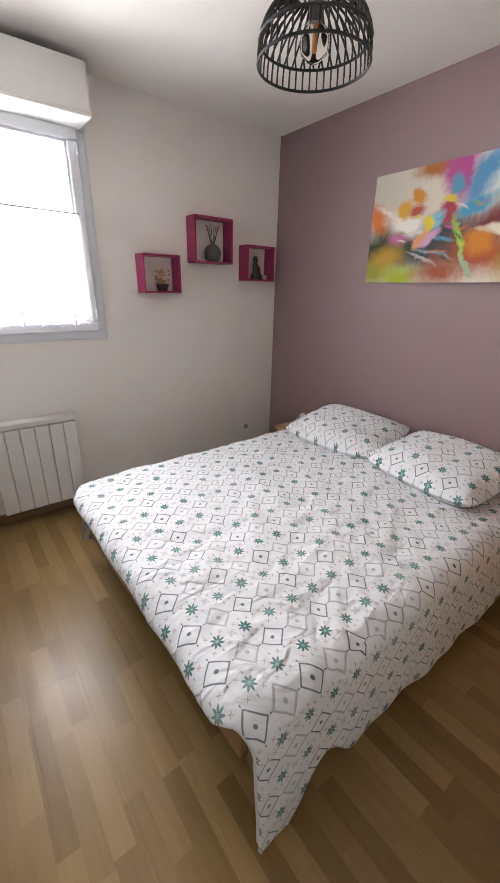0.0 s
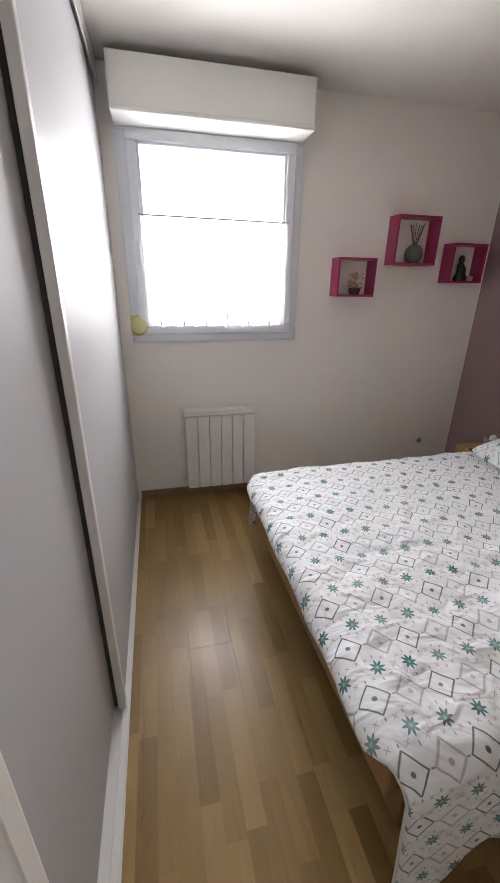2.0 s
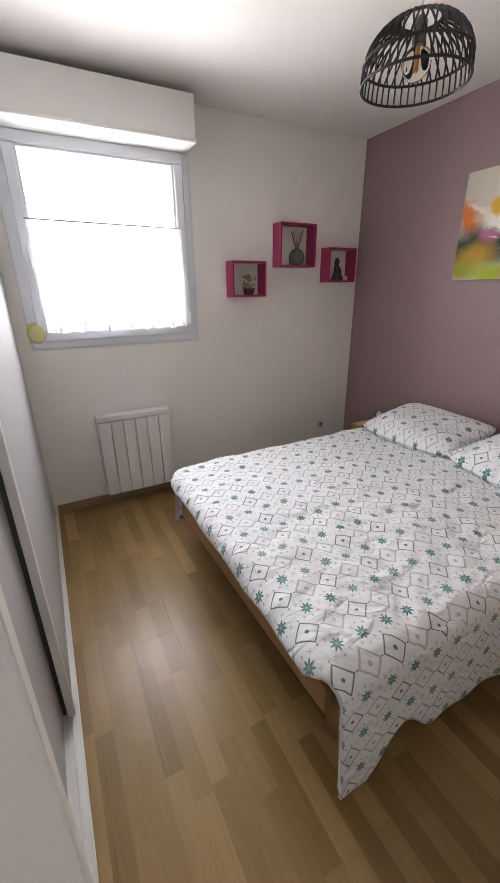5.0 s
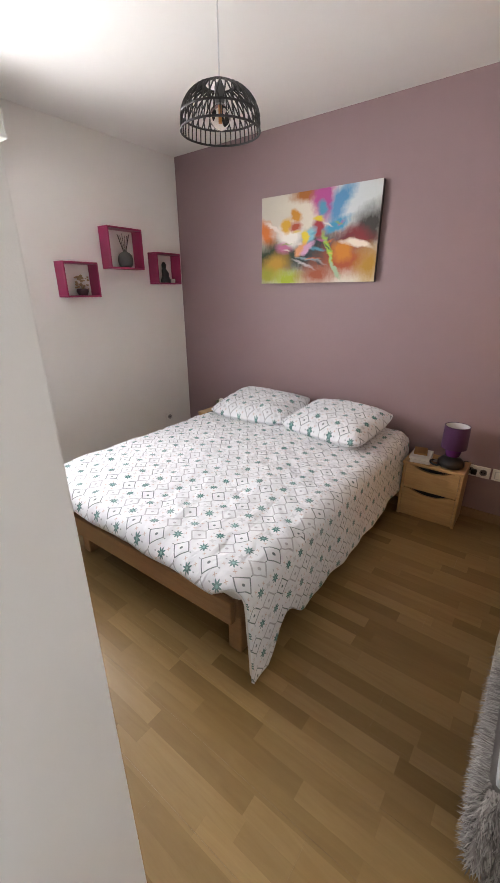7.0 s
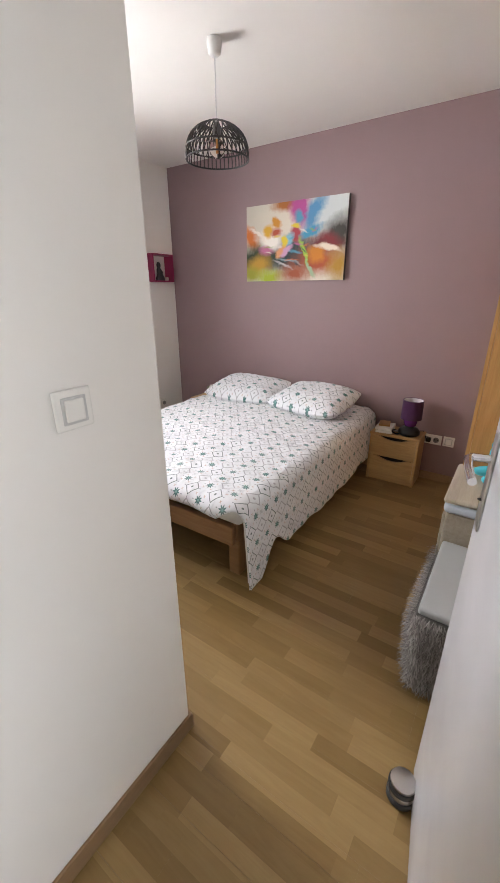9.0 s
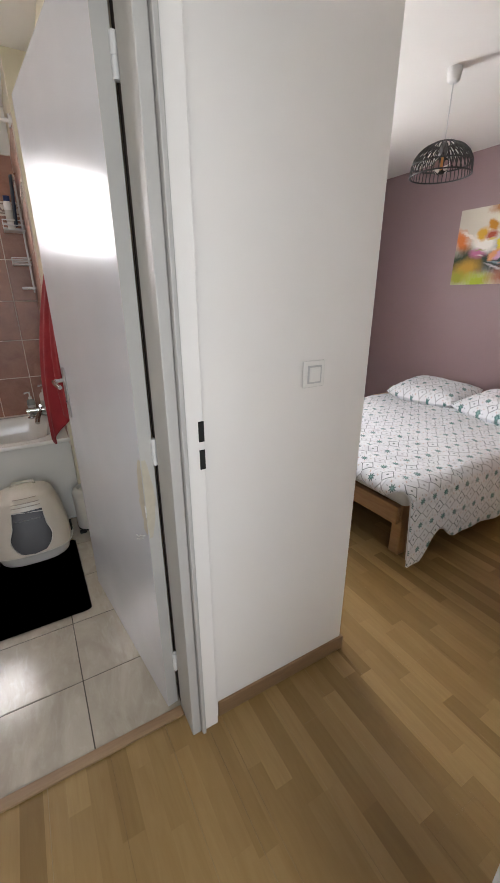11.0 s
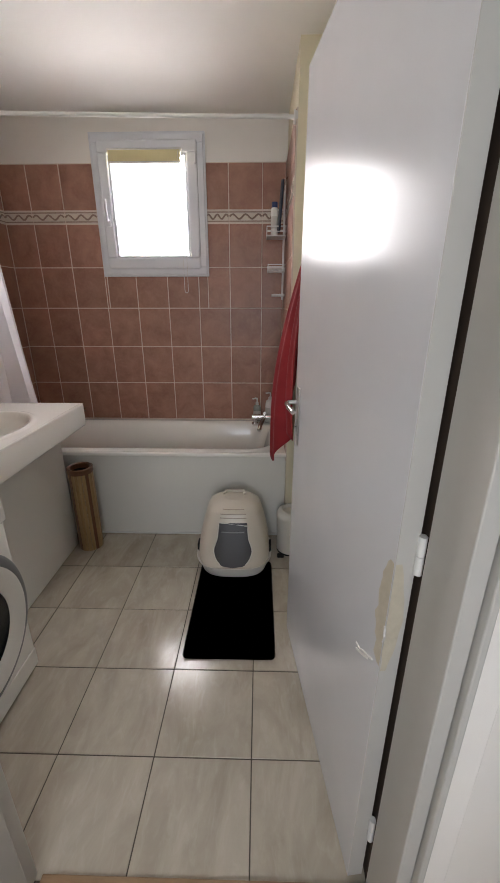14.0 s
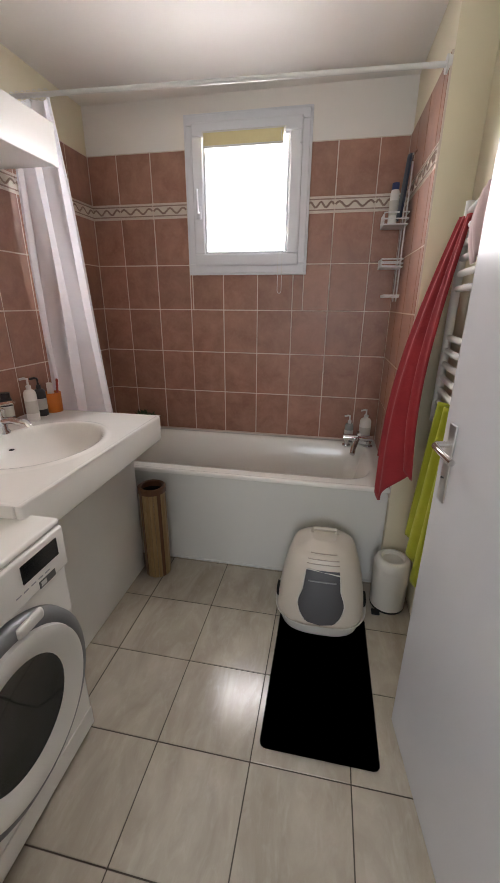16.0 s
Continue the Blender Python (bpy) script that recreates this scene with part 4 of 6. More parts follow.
nb = thing("notebook", "small tan leather notebook on the books", "notebook", (2.445, 0.55, NZ + 0.042), 12)
part("cover", box(-0.06, 0.06, -0.042, 0.042, 0, 0.014, 0.003), plain("tan_leather", (0.36, 0.18, 0.05), 0.5, bump=0.1), nb)
wt = thing("wristwatch", "black wristwatch with a strap, lying on the nightstand", "watch", (2.385, 0.445, NZ))
b = tube([(0.034 * math.cos(a * 6.28 / 22), 0.026 * math.sin(a * 6.28 / 22), 0.014 + 0.008 * math.sin(a * 6.28 / 22)) for a in range(22)], 0.0065, 8, closed=True)
part("strap", b, M["black_lacquer"], wt, smooth=60)
part("dial", lathe([(0, 0), (0.018, 0), (0.018, 0.007), (0, 0.007)], 22, at=(0.03, 0, 0.012)), M["steel"], wt, smooth=40)
pot = thing("plant_pot", "small greenish ceramic pot with a white top", "pot", (2.46, 2.36, NZ))
pot.scale = (1.2, 1.2, 1.2)
part("saucer", box(-0.10, 0.05, -0.075, 0.075, 0.0, 0.006, 0.002), plain("dark_slate", (0.03, 0.04, 0.035), 0.5), pot)
part("body", lathe([(0.0, 0.006), (0.036, 0.006), (0.048, 0.045), (0.052, 0.09), (0.047, 0.094), (0.04, 0.07), (0.0, 0.065)], 24), plain("celadon_glaze", (0.26, 0.27, 0.17), 0.3, vary=0.2), pot, smooth=60)
part("candle", lathe([(0.0, 0.06), (0.018, 0.06), (0.02, 0.10), (0.012, 0.113), (0.0, 0.115)], 16, at=(-0.012, 0.0, 0)), plain("white_wax", (0.7, 0.68, 0.62), 0.5), pot, smooth=60)

# ---------- pendant lamp ----------
LX, LY = 1.255, 1.258
pl = thing("pendant_lamp", "black slatted dome pendant lamp with a filament bulb", "lamp", (LX, LY, 2.082))
M["black_wire"] = plain("black_painted_bamboo", (0.018, 0.016, 0.015), 0.5)


def dome(z):
    q = min(1.0, max(0.0, z / 0.158))
    return 0.16 * (1 - q ** 2.7) ** 0.5 if z > 0.0 else 0.16


def hoop(z, r, w):
    return tube([(r * math.cos(2 * math.pi * i / 48), r * math.sin(2 * math.pi * i / 48), z) for i in range(48)], w, 6, closed=True)


part("bottom_hoop", hoop(0.0, 0.16, 0.004), M["black_wire"], pl, smooth=60)
part("middle_hoop", hoop(0.053, dome(0.053) + 0.001, 0.004), M["black_wire"], pl, smooth=60)
part("top_hoop", hoop(0.150, dome(0.150), 0.004), M["black_wire"], pl, smooth=60)
for i in range(44):
    a = 2 * math.pi * i / 44
    part("slat", tube([(dome(z) * math.cos(a), dome(z) * math.sin(a), z) for z in (0.0, 0.026, 0.053)], 0.0028, 5), M["black_wire"], pl)
for i in range(34):
    for sgn in (1, -1):
        a0 = 2 * math.pi * (i + 0.25 * sgn) / 34
        pts = []
        for j in range(7):
            z = 0.053 + 0.097 * j / 6
            a = a0 + sgn * 0.17 * (j / 6)
            rr = dome(z) + 0.0015 * sgn
            pts.append((rr * math.cos(a), rr * math.sin(a), z))
        part("slat", tube(pts, 0.0030, 5), M["black_wire"], pl)
part("socket", lathe([(0.0, 0.09), (0.017, 0.09), (0.02, 0.10), (0.02, 0.145), (0.012, 0.158), (0.0, 0.16)], 20), plain("grey_lamp_socket", (0.10, 0.10, 0.10), 0.35), pl, smooth=50)
b = lathe([(0.0, 0.005), (0.018, 0.008), (0.037, 0.025), (0.044, 0.048), (0.037, 0.073), (0.022, 0.085), (0.015, 0.095), (0.0, 0.095)], 24)
k = Mat("clear_bulb_glass")
k.set(colour=(1.0, 0.96, 0.9), rough=0.02, glass=1.0, ior=1.08)
bu = part("bulb", b, k.m, pl, "clear globe bulb with an amber filament", smooth=60)
bu.visible_shadow = False
part("filament", lathe([(0.0, 0.03), (0.007, 0.03), (0.006, 0.085), (0.0, 0.085)], 10), plain("amber_filament", (0.50, 0.22, 0.05), 0.4), bu, smooth=60)
part("cord", tube([(0, 0, 0.155), (0, 0, 0.43)], 0.003, 6), M["rail"], pl)
part("ceiling_cup", lathe([(0.0, 0.478), (0.034, 0.478), (0.036, 0.463), (0.03, 0.422), (0.02, 0.414), (0.0, 0.414)], 28), M["rail"], pl, smooth=50)

# ---------- bedroom, the side behind the door ----------
M["orange_wood"] = wood("honey_oak_veneer", (0.36, 0.175, 0.05), (0.50, 0.27, 0.09), 0.4, "z")
wd = thing("wardrobe", "honey oak veneer wardrobe standing against the wall", "wardrobe", (2.02, -0.40, 0))
part("carcass", box(-0.50, 0.53, -0.30, 0.28, 0.06, 1.78, 0.003), M["orange_wood"], wd)
part("plinth", box(-0.49, 0.52, -0.28, 0.25, 0.0, 0.06), M["orange_wood"], wd)
part("cornice", box(-0.51, 0.54, -0.30, 0.315, 1.78, 1.80, 0.004), M["orange_wood"], wd)
for x0, x1 in ((-0.495, 0.008), (0.012, 0.40)):
    part("door", box(x0, x1, 0.281, 0.299, 0.07, 1.77, 0.003), M["orange_wood"], wd)
part("side_stile", box(0.405, 0.528, 0.281, 0.303, 0.07, 1.77, 0.003), M["orange_wood"], wd)


def plush(name, label, at, colour, lumps, rz=0.0):
    """A soft toy as one plain lumpy body."""
    b = bmesh.new()
    for x, y, z, rx, ry, r_z in lumps:
        bb = bmesh.new()
        bmesh.ops.create_icosphere(bb, subdivisions=3, radius=1.0)
        for q in bb.verts:
            n = 1 + 0.06 * noise.noise(q.co * 4 + Vector((x, y, z)) * 30)
            q.co = Vector((x + q.co.x * rx * n, y + q.co.y * ry * n, z + q.co.z * r_z * n))
        merge(b, bb)
    ob = solid(name, b, colour, label, "soft toy", smooth=180)
    ob.matrix_world = pose(*at, 0, 0, rz)
    return ob


plush("soft_toy", "cream plush toy sitting on top of the wardrobe", (2.40, -0.092, 1.80), fabric("cream_plush", (0.58, 0.50, 0.40), weave=300),
      ((0, 0, 0.055, 0.06, 0.055, 0.055), (-0.01, 0.01, 0.135, 0.05, 0.048, 0.048), (-0.045, 0, 0.17, 0.018, 0.015, 0.018), (0.035, 0, 0.175, 0.018, 0.015, 0.018), (-0.055, 0.02, 0.02, 0.025, 0.04, 0.022), (0.05, 0.03, 0.02, 0.025, 0.04, 0.022)), 30)
dr = thing("drawer_cabinet", "low grey-oak cabinet with a pale blue drawer edge", "cabinet", (1.28, -0.37, 0))
M["grey_oak"] = wood("grey_oak", (0.30, 0.25, 0.19), (0.43, 0.37, 0.29), 0.45, "x")
part("body", box(-0.20, 0.20, -0.28, 0.27, 0.02, 0.545, 0.01), M["grey_oak"], dr)
part("band", box(-0.212, 0.212, -0.29, 0.282, 0.545, 0.595, 0.02, 4), plain("pale_blue_lacquer", (0.46, 0.50, 0.56), 0.4), dr, "pale blue rounded edge band", smooth=50)
part("top_board", box(-0.216, 0.216, -0.295, 0.286, 0.595, 0.622, 0.012, 3), M["grey_oak"], dr, smooth=50)
for z0 in (0.03, 0.20, 0.37):
    part("drawer_front", box(-0.19, 0.19, 0.27, 0.282, z0, z0 + 0.16, 0.004), M["grey_oak"], dr)
plush("soft_toy", "turquoise plush dinosaur sitting on the cabinet", (1.37, -0.275, 0.622), fabric("turquoise_plush", (0.05, 0.42, 0.50), (0.08, 0.52, 0.60), weave=260),
      ((0, 0, 0.10, 0.075, 0.07, 0.10), (-0.005, 0.012, 0.225, 0.052, 0.055, 0.06), (-0.02, 0.06, 0.215, 0.03, 0.035, 0.028), (-0.055, 0.06, 0.03, 0.032, 0.065, 0.03), (0.06, 0.06, 0.03, 0.032, 0.065, 0.03), (-0.075, 0.03, 0.13, 0.022, 0.022, 0.05), (0.075, 0.03, 0.13, 0.022, 0.022, 0.05), (0.02, -0.09, 0.04, 0.035, 0.07, 0.03), (0, -0.03, 0.285, 0.012, 0.02, 0.018)), 25).scale = (0.85, 0.85, 0.85)
cr = thing("cream_tube", "white cosmetics tube with a printed label lying on the cabinet", "tube", (1.16, -0.42, 0.622), 20)
part("body", box(-0.03, 0.03, -0.07, 0.07, 0.0, 0.035, 0.012, 3), M["enamel"], cr, smooth=50)
part("label_print", box(-0.018, 0.018, -0.04, 0.03, 0.0352, 0.0358), plain("grey_print", (0.2, 0.2, 0.22), 0.6), cr)
part("cap", box(-0.026, 0.026, -0.10, -0.07, 0.002, 0.033, 0.008), M["dark"], cr)

# shaggy storage bench with a smooth grey lid
sb = thing("storage_bench", "grey shaggy-covered storage bench with a smooth grey lid", "bench", (0.815, -0.29, 0))
b = box(-0.24, 0.24, -0.19, 0.19, 0.02, 0.385, 0.03, 3)
for q in b.verts:
    tuck = 0.11 * (1 - q.co.z / 0.385) ** 1.5
    q.co.x, q.co.y = q.co.x * (1 - tuck), q.co.y * (1 - tuck)
part("body", b, plain("grey_pile_base", (0.17, 0.155, 0.145), 0.95, vary=0.3), sb, smooth=60)
part("lid", box(-0.235, 0.245, -0.19, 0.178, 0.387, 0.42, 0.012, 3), plain("grey_leatherette", (0.36, 0.365, 0.36), 0.5, vary=0.06, grain=200, bump=0.08), sb, "smooth grey padded lid", smooth=50)
rf = random.Random(7)
verts, faces = [], []
for i in range(9000):
    side = rf.random()
    z = rf.uniform(0.03, 0.39)
    if side < 0.5:
        x, y, nx, ny = rf.uniform(-0.24, 0.24), 0.19, 0, 1
    elif side < 0.95:
        x, y, nx, ny = -0.24, rf.uniform(-0.19, 0.19), -1, 0
    else:
        a = rf.uniform(0, 1.57)
        x, y, nx, ny = -0.21 - 0.03 * math.cos(a), 0.16 + 0.03 * math.sin(a), -math.cos(a), math.sin(a)
    tuck = 0.11 * (1 - min(z, 0.385) / 0.385) ** 1.5
    x, y = x * (1 - tuck), y * (1 - tuck)
    ln = rf.uniform(0.012, 0.034) * (0.55 + 0.45 * min(1, z / 0.2))
    tx, ty = rf.uniform(-0.02, 0.02), rf.uniform(-0.02, 0.02)
    w = rf.uniform(0.0010, 0.0022)
    p0 = Vector((x, y, z))
    p1 = p0 + Vector((nx * ln * 0.8 + tx * 0.4, ny * ln * 0.8 + ty * 0.4, -ln * 0.2))
    p2 = p0 + Vector((nx * ln + tx, ny * ln + ty, -ln * rf.uniform(0.3, 1.0)))
    sdir = Vector((-ny, nx, 0.3)) * w
    k0 = len(verts)
    verts += [p0 - sdir, p0 + sdir, p1 + sdir, p1 - sdir, p2]
    faces += [(k0, k0 + 1, k0 + 2, k0 + 3), (k0 + 3, k0 + 2, k0 + 4)]
me = bpy.data.meshes.new("pile")
me.from_pydata([tuple(q) for q in verts], [], faces)
k = Mat("grey_shaggy_pile")
isl = k.n("ShaderNodeNewGeometry").outputs["Random Per Island"]
k.set(colour=k.mix(isl, (0.13, 0.115, 0.105), (0.42, 0.39, 0.36)), rough=0.9)
me.materials.append(k.m)
fur = new("pile", me)
fur.parent = sb
tagged(fur, "long grey shaggy pile", kind="stuff")

# ---------- bedroom door, standing open into the room ----------
def door_leaf(name, label, at, rz, length, height, material, handle_z, handle_faces=(1, -1)):
    """A leaf that runs along +x from its hinges; faces look to +y and -y."""
    d = thing(name, label, "door", at, rz)
    d["kind"] = "structure"
    part("leaf", box(0.0, length, -0.02, 0.02, 0.008, height, 0.002), material, d)
    for f in handle_faces:
        pl_ = part("handle_plate", box(length - 0.075, length - 0.035, min(0.02 * f, 0.026 * f), max(0.02 * f, 0.026 * f), handle_z - 0.13, handle_z + 0.09, 0.003), M["steel"], d, "brushed steel handle plate")
        hx = length - 0.055
        part("lever", tube([(hx, 0.024 * f, handle_z + 0.035), (hx, 0.06 * f, handle_z + 0.035), (hx - 0.012, 0.068 * f, handle_z + 0.035), (hx - 0.06, 0.070 * f, handle_z + 0.033), (hx - 0.115, 0.066 * f, handle_z + 0.028)], 0.0085, 10), M["chrome"], pl_, "chrome lever handle", smooth=60)
        part("key_hole", lathe([(0, 0), (0.007, 0), (0.007, 0.001), (0, 0.001)], 12, at=(hx, 0.0265 * f, handle_z - 0.06)), M["dark"], pl_)
    return d


d1 = door_leaf("door_1", "white bedroom door standing open beside a door stop", (-0.545, -0.378, 0), 9.4, 0.885, 2.12, M["gloss_white"], 1.09)
st = thing("door_stop", "heavy steel-topped door stop with black rubber rings", "door stop", (0.235, -0.195, 0))
part("base_ring", lathe([(0.0, 0.0), (0.050, 0.0), (0.052, 0.004), (0.052, 0.024), (0.048, 0.028), (0.0, 0.028)], 30), M["rubber"], st, smooth=50)
part("middle_ring", lathe([(0.0, 0.03), (0.047, 0.03), (0.048, 0.034), (0.048, 0.052), (0.045, 0.056), (0.0, 0.056)], 30), M["steel"], st, smooth=50)
part("upper_ring", lathe([(0.0, 0.058), (0.050, 0.058), (0.051, 0.064), (0.051, 0.076), (0.048, 0.08), (0.0, 0.08)], 30), M["rubber"], st, smooth=50)
part("cap", lathe([(0.0, 0.081), (0.045, 0.081), (0.046, 0.086), (0.044, 0.092), (0.03, 0.095), (0.0, 0.096)], 30), M["steel"], st, "brushed steel cap", smooth=50)
st.scale = (0.82, 0.82, 0.82)
# frame of the bedroom doorway
fr = thing("door_frame", "white painted frame of the bedroom doorway", "door frame", (-0.61, 0.0, 0))
fr["kind"] = "structure"
part("strike_jamb", box(-0.022, 0.028, 0.452, 0.4785, 0.0, 2.165, 0.003), M["white"], fr)
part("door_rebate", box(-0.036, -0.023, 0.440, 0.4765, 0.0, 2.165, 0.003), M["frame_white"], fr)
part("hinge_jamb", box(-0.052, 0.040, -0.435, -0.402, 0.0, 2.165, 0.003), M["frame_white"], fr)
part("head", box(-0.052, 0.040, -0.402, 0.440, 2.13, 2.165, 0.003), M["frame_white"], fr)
for z in (1.050, 1.129):
    part("strike_plate", box(0.012, 0.0275, 0.4490, 0.4525, z - 0.029, z + 0.027, 0.001), M["dark"], fr, "black strike slot")

# ---------- bathroom door and frame ----------
fb = thing("door_frame", "white painted frame of the bathroom doorway", "door frame", (-1.12, 0.52, 0))
fb["kind"] = "structure"
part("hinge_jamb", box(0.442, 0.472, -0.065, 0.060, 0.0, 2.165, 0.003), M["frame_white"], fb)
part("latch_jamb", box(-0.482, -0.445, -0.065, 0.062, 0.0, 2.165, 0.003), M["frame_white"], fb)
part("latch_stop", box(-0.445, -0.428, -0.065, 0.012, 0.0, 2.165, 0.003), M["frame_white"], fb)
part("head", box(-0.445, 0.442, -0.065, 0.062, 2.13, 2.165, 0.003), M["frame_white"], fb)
# dark strip added behind the hinge gap, in place of its deep shade
part("hinge_gap_shade", box(0.446, 0.457, 0.0605, 0.100, 0.0, 2.12, 0.002), plain("dark_brown_gap_shade", (0.045, 0.028, 0.018), 0.8), fb, "dark brown strip standing in for the shade in the hinge gap")
part("threshold", box(-0.428, 0.441, 0.018, 0.058, 0.0, 0.009, 0.003), M["base_wood"], fb, "worn wooden threshold strip")
d2 = door_leaf("door_2", "glossy white bathroom door, open, chipped near a hinge", (-0.703, 0.596, 0), 97.2, 0.862, 2.12, M["gloss_white"], 1.085)
for z in (0.22, 1.04, 1.92):
    h = part("hinge", lathe([(0.0, 0.0), (0.008, 0.0), (0.008, 0.038), (0.0065, 0.039), (0.0065, 0.041), (0.008, 0.042), (0.008, 0.08), (0.0, 0.08)], 12, at=(-0.006, -0.022, z - 0.04)), M["rail"], d2, smooth=40)
M["bare"] = plain("bare_chipboard", (0.52, 0.47, 0.37), 0.9, vary=0.3, grain=40, bump=0.4)


def chip(u, v):
    w = 0.040 * (0.35 + 0.65 * math.sin(min(1, max(0, v)) * math.pi) ** 0.6) + 0.012 * noise.noise((v * 9, 0, 0)) + 0.007 * noise.noise((v * 31, 2, 0))
    return (0.0005 + u * w, 0.0207, 0.77 + 0.25 * v)


# hinge edge coloured duller than the leaf for the shadow it lies in
part("shaded_edge_band", box(-0.0016, 0.0006, -0.0196, 0.0196, 0.010, 2.118, 0.0004, 1), M["frame_white"], d2, "hinge edge with its shade put into a dull beige")
part("chipped_patch", sheet(chip, 8, 22), M["bare"], d2, "broken edge showing bare chipboard")
part("crack", tube([(0.03, 0.0205, 0.755), (0.055, 0.0205, 0.738), (0.075, 0.0205, 0.730), (0.09, 0.0205, 0.717), (0.112, 0.0205, 0.714)], 0.0026, 5), M["rail"], d2, "pale split in the paint")

part("bare_edge", sheet(lambda u, v: (-0.0026, 0.019 - 0.030 * u * (0.4 + 0.6 * math.sin(v * math.pi)) - 0.004 * noise.noise((v * 7, 1, u)), 0.76 + 0.26 * v), 6, 20), M["bare"], d2, "broken edge showing bare chipboard")
part("crack", tube([(0.050, 0.0205, 0.735), (0.070, 0.0205, 0.722), (0.085, 0.0205, 0.712), (0.108, 0.0205, 0.700)], 0.0030, 5), M["rail"], d2, "pale split in the paint")
part("splinter", tube([(0.001, 0.0205, 0.875), (-0.004, 0.022, 0.855), (0.001, 0.0205, 0.835)], 0.002, 6), M["rail"], d2, "torn pale splinter", smooth=60)

# ---------- bathtub ----------
tb = thing("bathtub", "white built-in bathtub with a plain white front panel", "bathtub", (-1.75, 2.555, 0))
TX, TY = 0.948, 0.362


def tub_top(u, v):
    x, y = (u * 2 - 1) * TX, (v * 2 - 1) * TY
    ax, ay = TX - 0.075, TY - 0.065
    qx, qy = abs(x) - (ax - 0.16), abs(y) - (ay - 0.16)
    dist = math.hypot(max(qx, 0), max(qy, 0)) + min(max(qx, qy), 0) - 0.16
    t = min(1.0, max(0.0, -dist / 0.13))
    s = t * t * (3 - 2 * t)
    rim = 0.004 * math.cos(min(1, max(0, dist / 0.06)) * 3.1)
    return (x, y, 0.598 + (rim if dist > 0 else 0.004) - 0.40 * s)


part("basin", sheet(tub_top, 110, 60, 0.0), M["enamel"], tb, smooth=180)
b = box(-TX, TX, -TY - 0.008, -TY + 0.016, 0.572, 0.600, 0.009, 3)
part("front_lip", b, M["enamel"], tb, smooth=50)
part("front_panel", box(-TX, TX, -TY + 0.034, -TY + 0.048, 0.0, 0.575, 0.002), plain("white_tub_panel", (0.70, 0.69, 0.65), 0.35, vary=0.03), tb)
part("sealing_strip", box(-TX, TX, -TY + 0.024, -TY + 0.034, 0.0, 0.012, 0.004), M["rail"], tb)
mx = thing("bath_mixer", "chrome bath mixer tap on the tub's rim", "tap", (-0.93, 2.79, 0.60))
mx.scale = (1.25, 1.25, 1.25)
part("body", tube([(-0.075, 0, 0.045), (0.075, 0, 0.045)], 0.017, 14), M["chrome"], mx, smooth=60)
for x in (-0.055, 0.055):
    part("pillar", lathe([(0, 0), (0.022, 0), (0.022, 0.006), (0.012, 0.012), (0.012, 0.045), (0, 0.045)], 18, at=(x, 0, 0)), M["chrome"], mx, smooth=40)
part("spout", tube([(0, 0, 0.04), (-0.01, -0.04, 0.036), (-0.025, -0.09, 0.018), (-0.03, -0.115, -0.004)], 0.013, 12), M["chrome"], mx, smooth=60)
part("lever", tube([(0, 0, 0.06), (0, -0.01, 0.078), (0.0, -0.07, 0.086)], 0.008, 10), M["chrome"], mx, smooth=60)


def pump_bottle(name, label, at, body, r=0.03, h=0.13, cap=None, pump=True):
    o = thing(name, label, "bottle", at)
    part("body", lathe([(0, 0), (r, 0), (r * 1.03, 0.006), (r * 1.03, h * 0.86), (r * 0.8, h * 0.96), (r * 0.4, h), (0, h)], 22), body, o, smooth=50)
    c = cap or M["rail"]
    if pump:
        part("collar", lathe([(0, h), (r * 0.42, h), (r * 0.42, h + 0.018), (r * 0.2, h + 0.02), (0.004, h + 0.042), (0, h + 0.042)], 16), c, o, smooth=40)
        part("pump_head", tube([(0, 0, h + 0.040), (0, 0, h + 0.05), (-0.012, -0.004, h + 0.053), (-0.034, -0.01, h + 0.048)], 0.006, 8), c, o, smooth=60)
    else:
        part("cap", lathe([(0, h * 0.9), (r * 0.85, h * 0.9), (r * 0.85, h * 1.12), (0, h * 1.13)], 20), c, o, smooth=40)
    part("label_print", lathe([(r * 1.04, h * 0.25), (r * 1.04, h * 0.65)], 22), plain("label_paper_" + name + str(round(at[1] * 100)), (0.55, 0.53, 0.48), 0.6), o, smooth=180)
    return o


M["pump_white"] = plain("white_plastic_bottle", (0.74, 0.72, 0.68), 0.35, vary=0.04)
M["grey_liquid"] = plain("grey_green_bottle", (0.30, 0.31, 0.28), 0.22)
pump_bottle("soap_bottle", "grey-green pump bottle on the tub's corner", (-0.985, 2.872, 0.602), M["grey_liquid"], 0.027, 0.125)
pump_bottle("soap_bottle", "white pump bottle on the tub's corner", (-0.885, 2.865, 0.602), M["pump_white"], 0.035, 0.17)
pp = thing("potted_plant", "small dark green plant on the tub's edge", "plant", (-2.42, 2.865, 0.602))
part("pot", lathe([(0, 0), (0.03, 0), (0.042, 0.07), (0.038, 0.072), (0.0, 0.06)], 18), plain("dark_pot", (0.05, 0.05, 0.045), 0.6), pp, smooth=50)
rp = random.Random(5)
verts, faces = [], []
